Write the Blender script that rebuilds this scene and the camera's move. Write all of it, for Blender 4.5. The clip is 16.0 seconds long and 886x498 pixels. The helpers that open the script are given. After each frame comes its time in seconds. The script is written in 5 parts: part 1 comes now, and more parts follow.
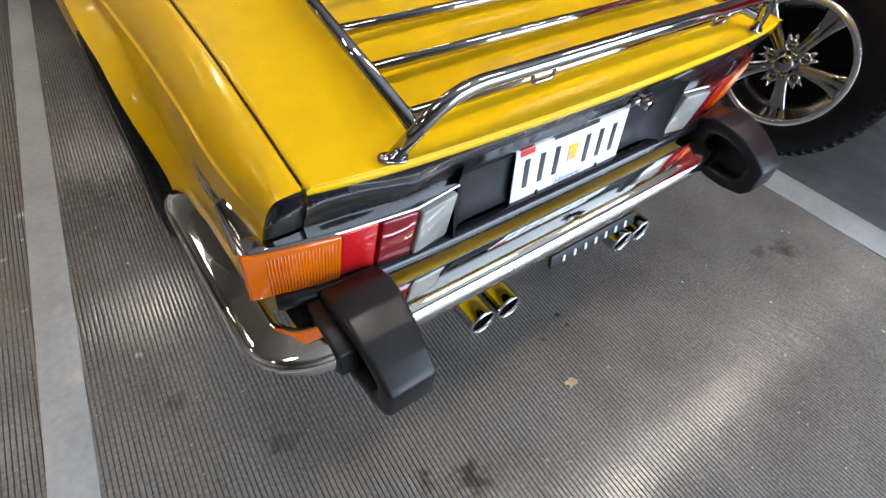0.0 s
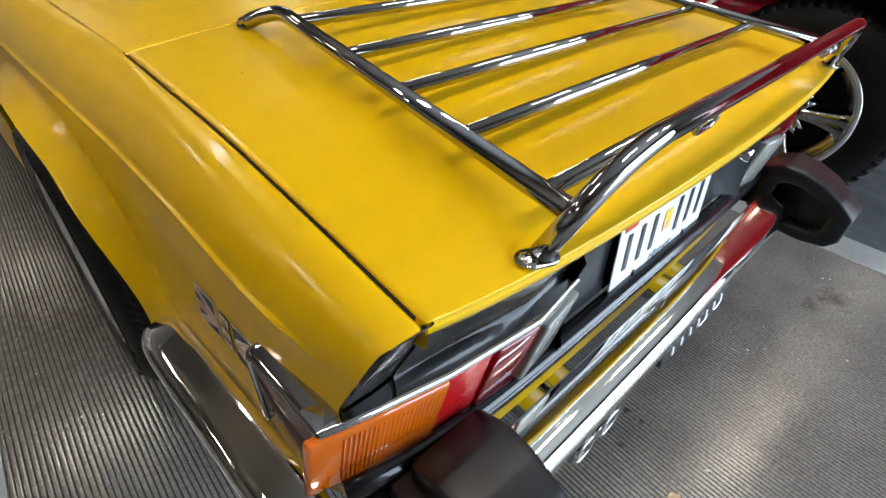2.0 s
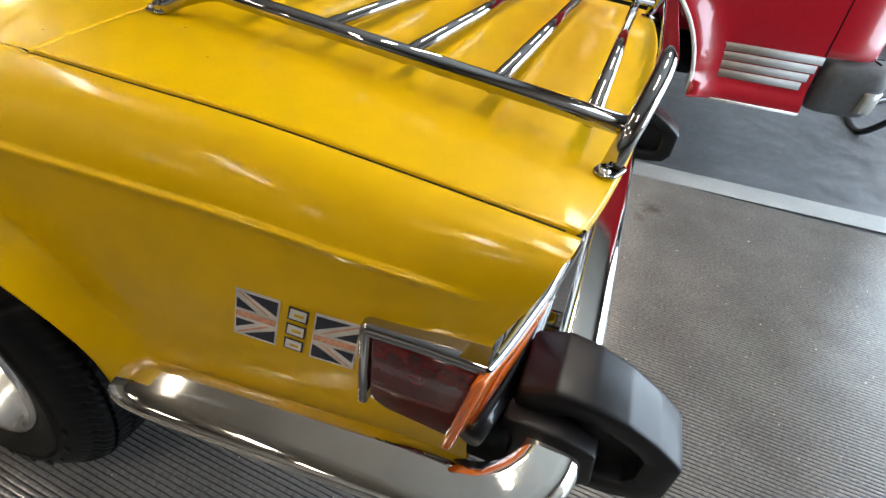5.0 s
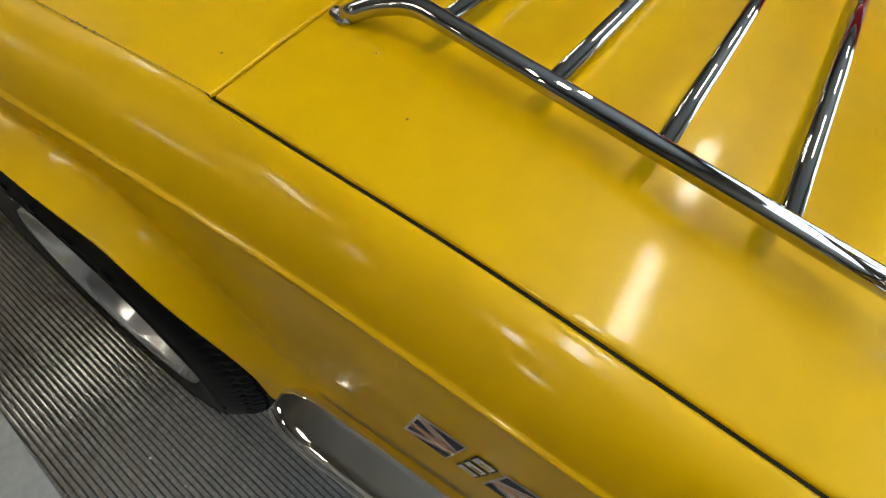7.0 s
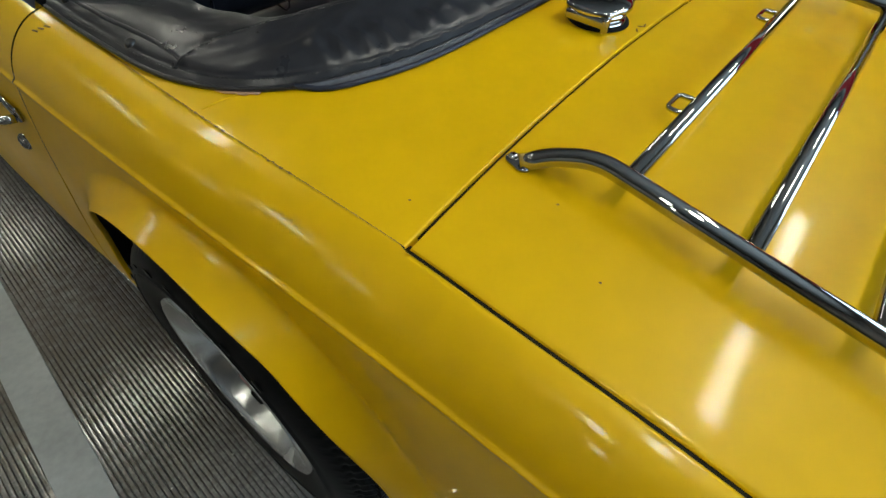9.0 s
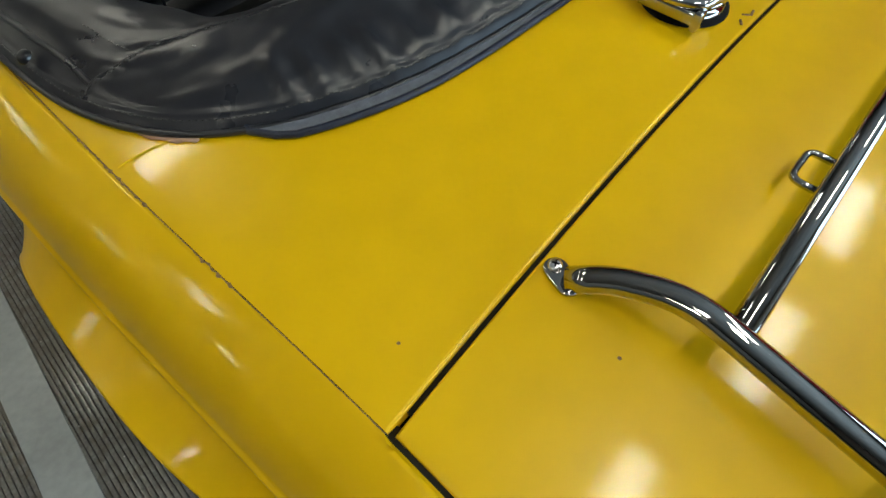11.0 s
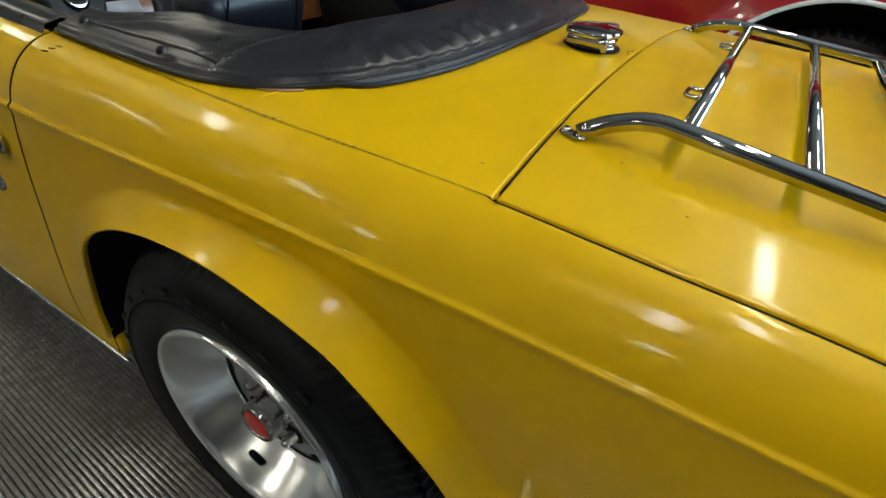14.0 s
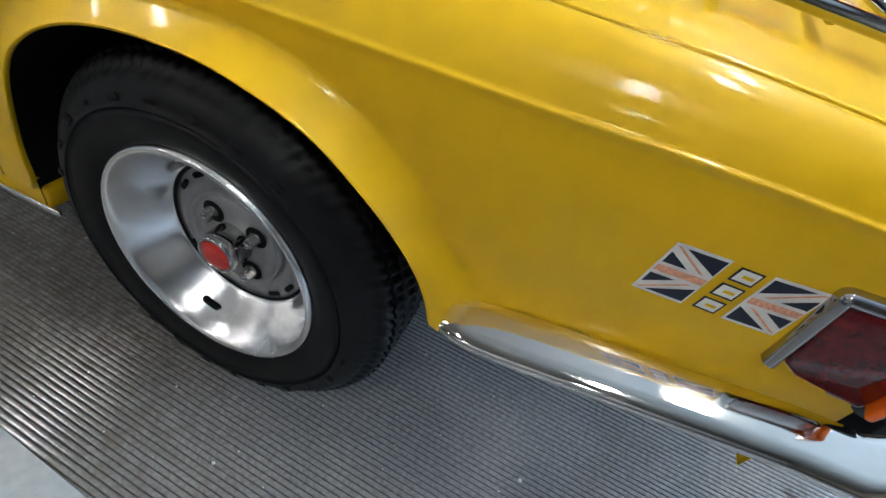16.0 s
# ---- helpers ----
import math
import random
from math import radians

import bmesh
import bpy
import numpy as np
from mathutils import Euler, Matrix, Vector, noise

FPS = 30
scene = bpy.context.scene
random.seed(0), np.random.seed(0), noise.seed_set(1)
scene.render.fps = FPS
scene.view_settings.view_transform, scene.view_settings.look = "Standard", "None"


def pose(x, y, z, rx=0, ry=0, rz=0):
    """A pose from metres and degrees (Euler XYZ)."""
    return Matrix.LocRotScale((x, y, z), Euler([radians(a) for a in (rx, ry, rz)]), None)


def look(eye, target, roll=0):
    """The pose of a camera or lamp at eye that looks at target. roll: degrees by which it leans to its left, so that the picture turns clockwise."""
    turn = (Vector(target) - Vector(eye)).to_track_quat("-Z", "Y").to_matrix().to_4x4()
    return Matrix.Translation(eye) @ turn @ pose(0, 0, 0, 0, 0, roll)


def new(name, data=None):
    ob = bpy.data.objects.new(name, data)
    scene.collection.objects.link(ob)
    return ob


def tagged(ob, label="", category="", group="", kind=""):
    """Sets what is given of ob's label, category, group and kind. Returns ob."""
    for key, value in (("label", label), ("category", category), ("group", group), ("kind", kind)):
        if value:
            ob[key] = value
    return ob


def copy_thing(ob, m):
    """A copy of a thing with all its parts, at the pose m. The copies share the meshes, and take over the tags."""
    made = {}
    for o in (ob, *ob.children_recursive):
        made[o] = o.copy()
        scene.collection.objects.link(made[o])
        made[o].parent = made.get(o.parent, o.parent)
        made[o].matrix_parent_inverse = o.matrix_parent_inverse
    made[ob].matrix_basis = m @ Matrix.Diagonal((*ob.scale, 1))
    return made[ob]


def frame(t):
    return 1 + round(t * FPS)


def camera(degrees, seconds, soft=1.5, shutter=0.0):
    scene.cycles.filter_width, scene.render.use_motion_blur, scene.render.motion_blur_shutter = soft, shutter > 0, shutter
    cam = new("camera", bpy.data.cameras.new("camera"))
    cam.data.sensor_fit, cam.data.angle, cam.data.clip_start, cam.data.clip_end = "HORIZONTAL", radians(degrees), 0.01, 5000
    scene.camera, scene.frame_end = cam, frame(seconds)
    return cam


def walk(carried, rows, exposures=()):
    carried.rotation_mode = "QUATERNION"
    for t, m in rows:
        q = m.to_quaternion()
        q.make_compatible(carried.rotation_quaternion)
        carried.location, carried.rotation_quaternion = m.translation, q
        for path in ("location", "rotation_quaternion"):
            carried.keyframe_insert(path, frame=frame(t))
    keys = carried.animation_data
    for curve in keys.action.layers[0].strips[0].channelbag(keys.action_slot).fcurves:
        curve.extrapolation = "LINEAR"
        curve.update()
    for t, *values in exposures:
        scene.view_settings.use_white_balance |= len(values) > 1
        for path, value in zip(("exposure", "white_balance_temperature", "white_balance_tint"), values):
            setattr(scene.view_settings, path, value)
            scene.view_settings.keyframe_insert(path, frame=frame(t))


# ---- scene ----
cam = camera(82.8, 16.0)
PATH = [
    (0, (-0.707, -1.27, 1.134), (0.189, -0.225, -0.318), 6.5),
    (0.5, (-0.731, -1.252, 1.145), (0.144, -0.162, -0.285), 4.8),
    (1, (-0.74, -1.161, 1.094), (0.182, 0.011, -0.24), 4.5),
    (1.5, (-0.734, -1.046, 1.024), (0.275, 0.139, -0.233), 5.3),
    (2, (-0.721, -1.002, 1.004), (0.422, 0.093, -0.219), 3.8),
    (2.5, (-0.769, -0.973, 0.961), (0.507, -0.01, -0.241), 2.5),
    (3, (-0.865, -0.902, 0.928), (0.592, -0.177, -0.234), 5.2),
    (3.2, (-0.888, -0.879, 0.924), (0.627, -0.247, -0.218), 6.1),
    (5.3, (-0.908, -0.806, 0.988), (0.618, -0.362, -0.224), 6.7),
    (5.5, (-0.881, -0.79, 1.007), (0.612, -0.359, -0.251), 6.9),
    (6, (-0.788, -0.721, 1.036), (0.509, -0.192, -0.391), 3.9),
    (6.5, (-0.747, -0.671, 1.054), (0.451, -0.016, -0.407), 4.4),
    (7, (-0.752, -0.602, 1.067), (0.319, 0.013, -0.506), 6.2),
    (7.5, (-0.769, -0.536, 1.103), (0.307, 0.143, -0.44), 4.6),
    (8, (-0.798, -0.499, 1.128), (0.384, 0.273, -0.289), 4.0),
    (8.2, (-0.802, -0.494, 1.132), (0.367, 0.292, -0.288), 3.7),
    (10.3, (-0.621, -0.318, 1.125), (0.205, 0.43, -0.535), 2.6),
    (10.5, (-0.593, -0.307, 1.117), (0.206, 0.421, -0.565), 1.3),
    (11, (-0.574, -0.293, 1.112), (0.241, 0.431, -0.565), 1.3),
    (11.5, (-0.59, -0.298, 1.111), (0.267, 0.415, -0.549), 2.6),
    (12, (-0.601, -0.293, 1.112), (0.29, 0.417, -0.532), 4.2),
    (12.5, (-0.624, -0.279, 1.097), (0.331, 0.474, -0.492), 5.1),
    (13, (-0.712, -0.292, 1.065), (0.359, 0.512, -0.421), 4.8),
    (13.5, (-0.809, -0.341, 1.044), (0.513, 0.459, -0.225), 4.8),
    (14, (-0.922, -0.38, 1.013), (0.5, 0.395, -0.16), 5.7),
    (14.5, (-0.995, -0.391, 0.98), (0.501, 0.304, -0.151), 8.7),
    (15, (-1.043, -0.398, 0.936), (0.467, 0.226, -0.217), 10.6),
    (15.5, (-1.067, -0.406, 0.899), (0.421, 0.1, -0.338), 12.6),
    (16, (-1.072, -0.409, 0.897), (0.386, -0.008, -0.412), 13.0),
]
walk(cam, [(t, look(eye, target, roll)) for t, eye, target, roll in PATH],
     exposures=((0, 0.09, 6700, 18), (1.5, 0.04, 6750, 15), (3, -0.12, 6450, 13), (5.5, 0.17, 7000, 14), (6.5, -0.25, 6850, 9), (7, -0.31, 6700, 8), (8, -0.39, 6250, 3), (10.5, -0.38, 6300, 2), (13.5, -0.3, 6300, 2), (14.5, 0.02, 6400, 2), (15, 0.22, 6150, 2), (16, 0.54, 5700, 10)))

# ---- light ----
world = bpy.data.worlds.new("world")
scene.world = world
world.use_nodes = True
sky = world.node_tree.nodes.new("ShaderNodeTexSky")
sky.sky_type, sky.sun_disc = "NISHITA", False
sky.sun_elevation, sky.sun_rotation = radians(40), radians(200)
world.node_tree.links.new(sky.outputs[0], world.node_tree.nodes["Background"].inputs[0])
world.node_tree.nodes["Background"].inputs[1].default_value = 0.1
scene.view_settings.exposure = 0.0


def area_lamp(name, m, sx, sy, watts, color):
    lamp = bpy.data.lights.new(name, "AREA")
    lamp.shape, lamp.size, lamp.size_y, lamp.energy, lamp.color = "RECTANGLE", sx, sy, watts, color
    ob = new(name, lamp)
    ob.matrix_world = m
    return ob


# daylight through the big roll-up door behind the cars
area_lamp("door_daylight", look((2.2, -4.45, 1.5), (1.6, 0, 0.6)), 5.6, 2.7, 480, (0.62, 0.81, 1.0))


# ---- materials ----
def mat(name, color, rough=0.5, metal=0.0, coat=0.0, coat_rough=0.05, spec=0.5, grain=0.0, grain_scale=60.0, stain=0.0, stain_scale=4.0,
        bump=0.0, bump_scale=200.0, rough_var=0.0, emit=None, strength=0.0, alpha=1.0, transmission=0.0, ior=1.45, random_tint=0.0, tint=None):
    m = bpy.data.materials.new(name)
    m.use_nodes = True
    t = m.node_tree
    b = t.nodes["Principled BSDF"]
    b.inputs["Roughness"].default_value = rough
    b.inputs["Metallic"].default_value = metal
    b.inputs["Coat Weight"].default_value = coat
    b.inputs["Coat Roughness"].default_value = coat_rough
    b.inputs["Specular IOR Level"].default_value = spec
    b.inputs["Transmission Weight"].default_value = transmission
    b.inputs["IOR"].default_value = ior
    b.inputs["Base Color"].default_value = (*color, 1)
    if emit:
        b.inputs["Emission Color"].default_value = (*emit, 1)
        b.inputs["Emission Strength"].default_value = strength
    coord = t.nodes.new("ShaderNodeTexCoord")
    here = None
    if grain or stain:
        here = t.nodes.new("ShaderNodeRGB").outputs[0]
        here.default_value = (*color, 1)
        for amount, scale, detail in ((grain, grain_scale, 4), (stain, stain_scale, 6)):
            if not amount:
                continue
            n = t.nodes.new("ShaderNodeTexNoise")
            n.inputs["Scale"].default_value, n.inputs["Detail"].default_value = scale, detail
            t.links.new(coord.outputs["Object"], n.inputs["Vector"])
            r = t.nodes.new("ShaderNodeMapRange")
            r.inputs["From Min"].default_value, r.inputs["From Max"].default_value = 0.3, 0.7
            r.inputs["To Min"].default_value, r.inputs["To Max"].default_value = 1 - amount, 1 + amount
            t.links.new(n.outputs["Fac"], r.inputs["Value"])
            mix = t.nodes.new("ShaderNodeMix")
            mix.data_type, mix.blend_type = "RGBA", "MULTIPLY"
            mix.inputs[0].default_value = 1
            t.links.new(here, mix.inputs[6])
            t.links.new(r.outputs[0], mix.inputs[7])
            here = mix.outputs[2]
        t.links.new(here, b.inputs["Base Color"])
    if rough_var:
        n = t.nodes.new("ShaderNodeTexNoise")
        n.inputs["Scale"].default_value, n.inputs["Detail"].default_value = stain_scale * 2, 5
        t.links.new(coord.outputs["Object"], n.inputs["Vector"])
        r = t.nodes.new("ShaderNodeMapRange")
        r.inputs["From Min"].default_value, r.inputs["From Max"].default_value = 0.3, 0.7
        r.inputs["To Min"].default_value, r.inputs["To Max"].default_value = max(0.01, rough - rough_var), rough + rough_var
        t.links.new(n.outputs["Fac"], r.inputs["Value"])
        t.links.new(r.outputs[0], b.inputs["Roughness"])
    if bump:
        n = t.nodes.new("ShaderNodeTexNoise")
        n.inputs["Scale"].default_value, n.inputs["Detail"].default_value = bump_scale, 3
        t.links.new(coord.outputs["Object"], n.inputs["Vector"])
        k = t.nodes.new("ShaderNodeBump")
        k.inputs["Strength"].default_value, k.inputs["Distance"].default_value = bump, 0.002
        t.links.new(n.outputs["Fac"], k.inputs["Height"])
        t.links.new(k.outputs[0], b.inputs["Normal"])
    return m


PAINT = mat("yellow_paint", (0.755, 0.455, 0.002), 0.36, spec=0.18, coat=0.32, coat_rough=0.09, grain=0.03, grain_scale=25, stain=0.05, stain_scale=3, rough_var=0.06)
CHROME = mat("chrome", (0.42, 0.41, 0.40), 0.045, 1.0, rough_var=0.03, stain_scale=8)
WORN_CHROME = mat("bumper_chrome", (0.86, 0.83, 0.77), 0.06, 1.0, rough_var=0.04, stain_scale=10, bump=0.03, bump_scale=12)
STEEL = mat("bright_trim", (0.86, 0.86, 0.87), 0.23, 1.0, grain=0.05, grain_scale=50, rough_var=0.05)
DISC = mat("silver_wheel_paint", (0.30, 0.30, 0.31), 0.38, 0.6, grain=0.08, grain_scale=70, rough_var=0.06)
TAILBLACK = mat("gloss_black_paint", (0.006, 0.0062, 0.008), 0.30, spec=0.2, coat=0.7, coat_rough=0.06, grain=0.15, rough_var=0.1, stain_scale=6)
RUBBER = mat("overrider_rubber", (0.010, 0.010, 0.0115), 0.36, spec=0.34, grain=0.2, grain_scale=30, stain=0.25, stain_scale=9, rough_var=0.08, bump=0.04, bump_scale=260)
TYRE = mat("tyre_rubber", (0.007, 0.007, 0.0075), 0.42, spec=0.17, grain=0.25, grain_scale=40, stain=0.3, stain_scale=7, bump=0.06, bump_scale=180)
DARK = mat("underside_black", (0.006, 0.006, 0.006), 0.85, spec=0.15)
RECESS = mat("satin_black_recess", (0.010, 0.0105, 0.013), 0.42, spec=0.3, grain=0.3, grain_scale=25, rough_var=0.1, stain_scale=6)
SOOT = mat("soot", (0.010, 0.009, 0.008), 0.95, spec=0.05)
SEAL = mat("shut_line", (0.012, 0.010, 0.006), 0.8, spec=0.2)
THREAD = mat("thread", (0.030, 0.029, 0.027), 0.5)
VINYL = mat("hood_vinyl", (0.0165, 0.0165, 0.0205), 0.30, spec=0.5, grain=0.12, grain_scale=60, stain=0.06, stain_scale=12, rough_var=0.03, bump=0.06, bump_scale=700)
LEATHER = mat("seat_vinyl", (0.010, 0.011, 0.016), 0.34, spec=0.45, grain=0.2, bump=0.08, bump_scale=450)
VELVET = mat("blue_black_lining", (0.013, 0.017, 0.034), 0.42, grain=0.3, grain_scale=90, bump=0.3, bump_scale=600)
LINING = mat("blue_grey_lining", (0.13, 0.138, 0.165), 0.36, spec=0.5, grain=0.2, grain_scale=90, bump=0.15, bump_scale=500)
WOOD = mat("dash_veneer", (0.22, 0.075, 0.022), 0.3, coat=0.5, grain=0.25, grain_scale=18, stain=0.2)
PAPER = mat("white_card", (0.75, 0.75, 0.78), 0.7, grain=0.03)
AMBER = mat("amber_lens", (0.88, 0.17, 0.004), 0.10, transmission=0.25, coat=1.0, coat_rough=0.02, spec=0.5, grain=0.06, grain_scale=30)
RED = mat("red_lens", (0.26, 0.004, 0.008), 0.10, transmission=0.2, coat=1.0, coat_rough=0.02, grain=0.1, grain_scale=40)
REFLEX = mat("red_reflector", (0.55, 0.010, 0.012), 0.16, coat=0.5, grain=0.35, grain_scale=420, bump=0.6, bump_scale=420)
DEEPRED = mat("dark_red_side_lens", (0.085, 0.003, 0.004), 0.10, spec=0.35, coat=0.8, coat_rough=0.02, grain=0.5, grain_scale=70, bump=0.25, bump_scale=110)
CLEAR = mat("white_lens", (0.38, 0.37, 0.33), 0.16, transmission=0.3, coat=0.4, grain=0.12, grain_scale=30)
PLATE = mat("plate_white", (0.78, 0.79, 0.80), 0.35, coat=0.2, grain=0.02, stain=0.04)
INK = mat("plate_black", (0.02, 0.02, 0.022), 0.4)
FADED = mat("faded_print", (0.78, 0.38, 0.24), 0.5, grain=0.25, grain_scale=300)
STICKER = mat("sticker_white", (0.80, 0.78, 0.74), 0.4, grain=0.04, stain=0.06, stain_scale=30)
NAVY = mat("sticker_navy", (0.012, 0.014, 0.03), 0.4, grain=0.2)
CAPRED = mat("centre_cap_red", (0.62, 0.03, 0.02), 0.3, coat=0.4, grain=0.08)
GOLD = mat("plate_gold", (0.75, 0.48, 0.03), 0.5)
REDPAINT = mat("truck_red", (0.36, 0.008, 0.018), 0.25, coat=0.8, coat_rough=0.04, grain=0.05, stain=0.06)
GREYSTRIPE = mat("truck_grey_stripe", (0.34, 0.34, 0.33), 0.45, grain=0.06, stain=0.08)
TRUCKGREY = mat("truck_grey_plastic", (0.085, 0.09, 0.095), 0.5, grain=0.15, bump=0.1)
MATFLOOR = mat("ribbed_mat", (0.170, 0.162, 0.150), 0.17, spec=0.8, grain=0.26, grain_scale=120, stain=0.16, stain_scale=5.5, rough_var=0.05, bump=0.07, bump_scale=70)
SHEET = mat("smooth_rubber_sheet", (0.075, 0.076, 0.078), 0.46, spec=0.3, grain=0.14, grain_scale=30, stain=0.18, stain_scale=5, rough_var=0.12, bump=0.05, bump_scale=25)
LINE = mat("grey_floor_strip", (0.34, 0.355, 0.35), 0.45, grain=0.08, grain_scale=60, stain=0.16, stain_scale=5, rough_var=0.08)
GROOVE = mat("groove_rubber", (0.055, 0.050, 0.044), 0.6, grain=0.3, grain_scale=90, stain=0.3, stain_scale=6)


def spotted(m, spots, color):
    """Spots (x, y, radius) with ragged edges: soaked-in stains, dust, and painted shade."""
    t = m.node_tree
    b = t.nodes["Principled BSDF"]
    here = b.inputs["Base Color"].links[0].from_socket
    coord = t.nodes.new("ShaderNodeTexCoord")
    ragged = t.nodes.new("ShaderNodeTexNoise")
    ragged.inputs["Scale"].default_value, ragged.inputs["Detail"].default_value = 38, 5
    t.links.new(coord.outputs["Object"], ragged.inputs["Vector"])
    for x, y, r, deep in spots:
        d = t.nodes.new("ShaderNodeVectorMath")
        d.operation = "DISTANCE"
        d.inputs[1].default_value = (x, y, 0)
        t.links.new(coord.outputs["Object"], d.inputs[0])
        add = t.nodes.new("ShaderNodeMath")
        add.operation, add.inputs[1].default_value = "MULTIPLY_ADD", 2.4 * r
        t.links.new(ragged.outputs["Fac"], add.inputs[0])
        t.links.new(d.outputs["Value"], add.inputs[2])
        k = t.nodes.new("ShaderNodeMapRange")
        k.inputs["From Min"].default_value, k.inputs["From Max"].default_value = 1.35 * r, 2.1 * r
        k.inputs["To Min"].default_value, k.inputs["To Max"].default_value = deep, 0.0
        t.links.new(add.outputs[0], k.inputs["Value"])
        mix = t.nodes.new("ShaderNodeMix")
        mix.data_type = "RGBA"
        t.links.new(k.outputs[0], mix.inputs[0])
        t.links.new(here, mix.inputs[6])
        mix.inputs[7].default_value = (*color, 1)
        here = mix.outputs[2]
    t.links.new(here, b.inputs["Base Color"])


OILSPOTS = [(-0.445, -0.99, 0.030, 0.9), (-0.36, -1.05, 0.055, 0.85), (-0.345, -1.03, 0.025, 0.9), (-0.66, -0.745, 0.05, 0.5), (0.97, -1.06, 0.06, 0.7), (0.88, -1.02, 0.04, 0.5), (0.119, -0.83, 0.014, 0.95), (0.12, -0.87, 0.008, 0.9), (-0.82, -0.52, 0.035, 0.5), (0.03, -0.87, 0.012, 0.8)]
spotted(MATFLOOR, [(-1.1, 0.8, 0.5, 0.6), (-1.15, 0.0, 0.4, 0.55), (-0.85, -0.3, 0.15, 0.35)], (0.19, 0.160, 0.118))
# shade put into the mat's colour along the car's left side
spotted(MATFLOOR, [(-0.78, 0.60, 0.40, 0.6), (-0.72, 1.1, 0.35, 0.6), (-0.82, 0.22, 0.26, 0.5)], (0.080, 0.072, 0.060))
spotted(MATFLOOR, OILSPOTS, (0.045, 0.030, 0.018))
spotted(GROOVE, [(-1.15, 0.9, 0.55, 0.75), (-1.2, 0.1, 0.45, 0.7), (-0.95, -0.4, 0.22, 0.5)], (0.165, 0.145, 0.118))
spotted(GROOVE, OILSPOTS, (0.012, 0.009, 0.006))
spotted(MATFLOOR, [(-1.02, 0.337, 0.02, 0.8), (-1.06, -0.06, 0.012, 0.7), (-0.86, -0.35, 0.012, 0.6), (-1.08, 0.16, 0.012, 0.7), (-1.03, 0.22, 0.008, 0.8)], (0.50, 0.46, 0.40))
spotted(LINE, [(-0.986, -0.339, 0.030, 0.85), (-0.95, -0.14, 0.016, 0.7), (-0.99, -0.10, 0.02, 0.5), (-1.0, -0.25, 0.010, 0.8)], (0.50, 0.47, 0.42))
# unseen north wall, set darker than WALL so the chrome mirrors it dark
DIMWALL = mat("unseen_dark_wall", (0.30, 0.285, 0.26), 0.8, grain=0.05, stain=0.15, stain_scale=1.2)
WALL = mat("painted_wall", (0.44, 0.42, 0.385), 0.7, grain=0.05, stain=0.08, stain_scale=1.5)
# unseen west wall, made paler as a reflector for wheel dish and bumper
BOUNCEWALL = mat("off_white_bounce_wall", (0.74, 0.72, 0.68), 0.7, grain=0.05, stain=0.08, stain_scale=1.5)
CEIL = mat("ceiling_board", (0.38, 0.365, 0.34), 0.8, grain=0.06, stain=0.1, stain_scale=1.2)
TUBE = mat("lamp_diffuser", (0.9, 0.9, 0.88), 0.4, emit=(1.0, 0.925, 0.79), strength=50)
LAMPBODY = mat("lamp_housing", (0.7, 0.7, 0.7), 0.4, grain=0.03)
PLASTIC = mat("dusty_plastic_sheet", (0.30, 0.30, 0.29), 0.35, grain=0.2, grain_scale=12, stain=0.35, stain_scale=5, rough_var=0.15)
LEAF = mat("dry_leaf", (0.42, 0.30, 0.18), 0.7, grain=0.3, grain_scale=90)
DEBRIS = mat("pale_grit", (0.45, 0.43, 0.38), 0.8, grain=0.2)
CHIP = mat("paint_chip_primer", (0.24, 0.135, 0.06), 0.7, grain=0.4, grain_scale=300)
FLESH = mat("tan_tape", (0.50, 0.28, 0.16), 0.6, grain=0.1)


# ---- builders ----
def part(name, bm, material, parent=None, label="", smooth=True):
    me = bpy.data.meshes.new(name)
    if isinstance(bm, bmesh.types.BMesh):
        bmesh.ops.recalc_face_normals(bm, faces=bm.faces[:])
        bm.to_mesh(me)
        bm.free()
    else:
        me.from_pydata(*bm)
    for p in me.polygons:
        p.use_smooth = smooth
    me.materials.append(material)
    ob = new(name, me)
    if parent is not None:
        ob.parent = parent
    if label:
        tagged(ob, label)
    return ob


def sharp(ob, degrees=35):
    ob.data.set_sharp_from_angle(angle=radians(degrees))
    return ob


def thing(name, label, category, at=(0, 0, 0), group="", kind=""):
    ob = new(name)
    ob.location = at
    ob.empty_display_size = 0.1
    bpy.context.view_layer.update()
    return tagged(ob, label, category, group, kind)


def grid(rows, closed_u=False, closed_v=False):
    """A bmesh over rows of points."""
    bm = bmesh.new()
    vs = [[bm.verts.new(p) for p in row] for row in rows]
    n, k = len(rows), len(rows[0])
    for i in range(n if closed_u else n - 1):
        for j in range(k if closed_v else k - 1):
            f = (vs[i][j], vs[(i + 1) % n][j], vs[(i + 1) % n][(j + 1) % k], vs[i][(j + 1) % k])
            if len(set(f)) == 4:
                bm.faces.new(f)
    return bm


def caps(bm):
    """Closes all open rims."""
    rim = [e for e in bm.edges if len(e.link_faces) == 1]
    bmesh.ops.holes_fill(bm, edges=rim, sides=0)
    return bm


def loft(sections, ends=True):
    """Closed loops joined in a row."""
    bm = grid(sections, closed_v=True)
    return caps(bm) if ends else bm


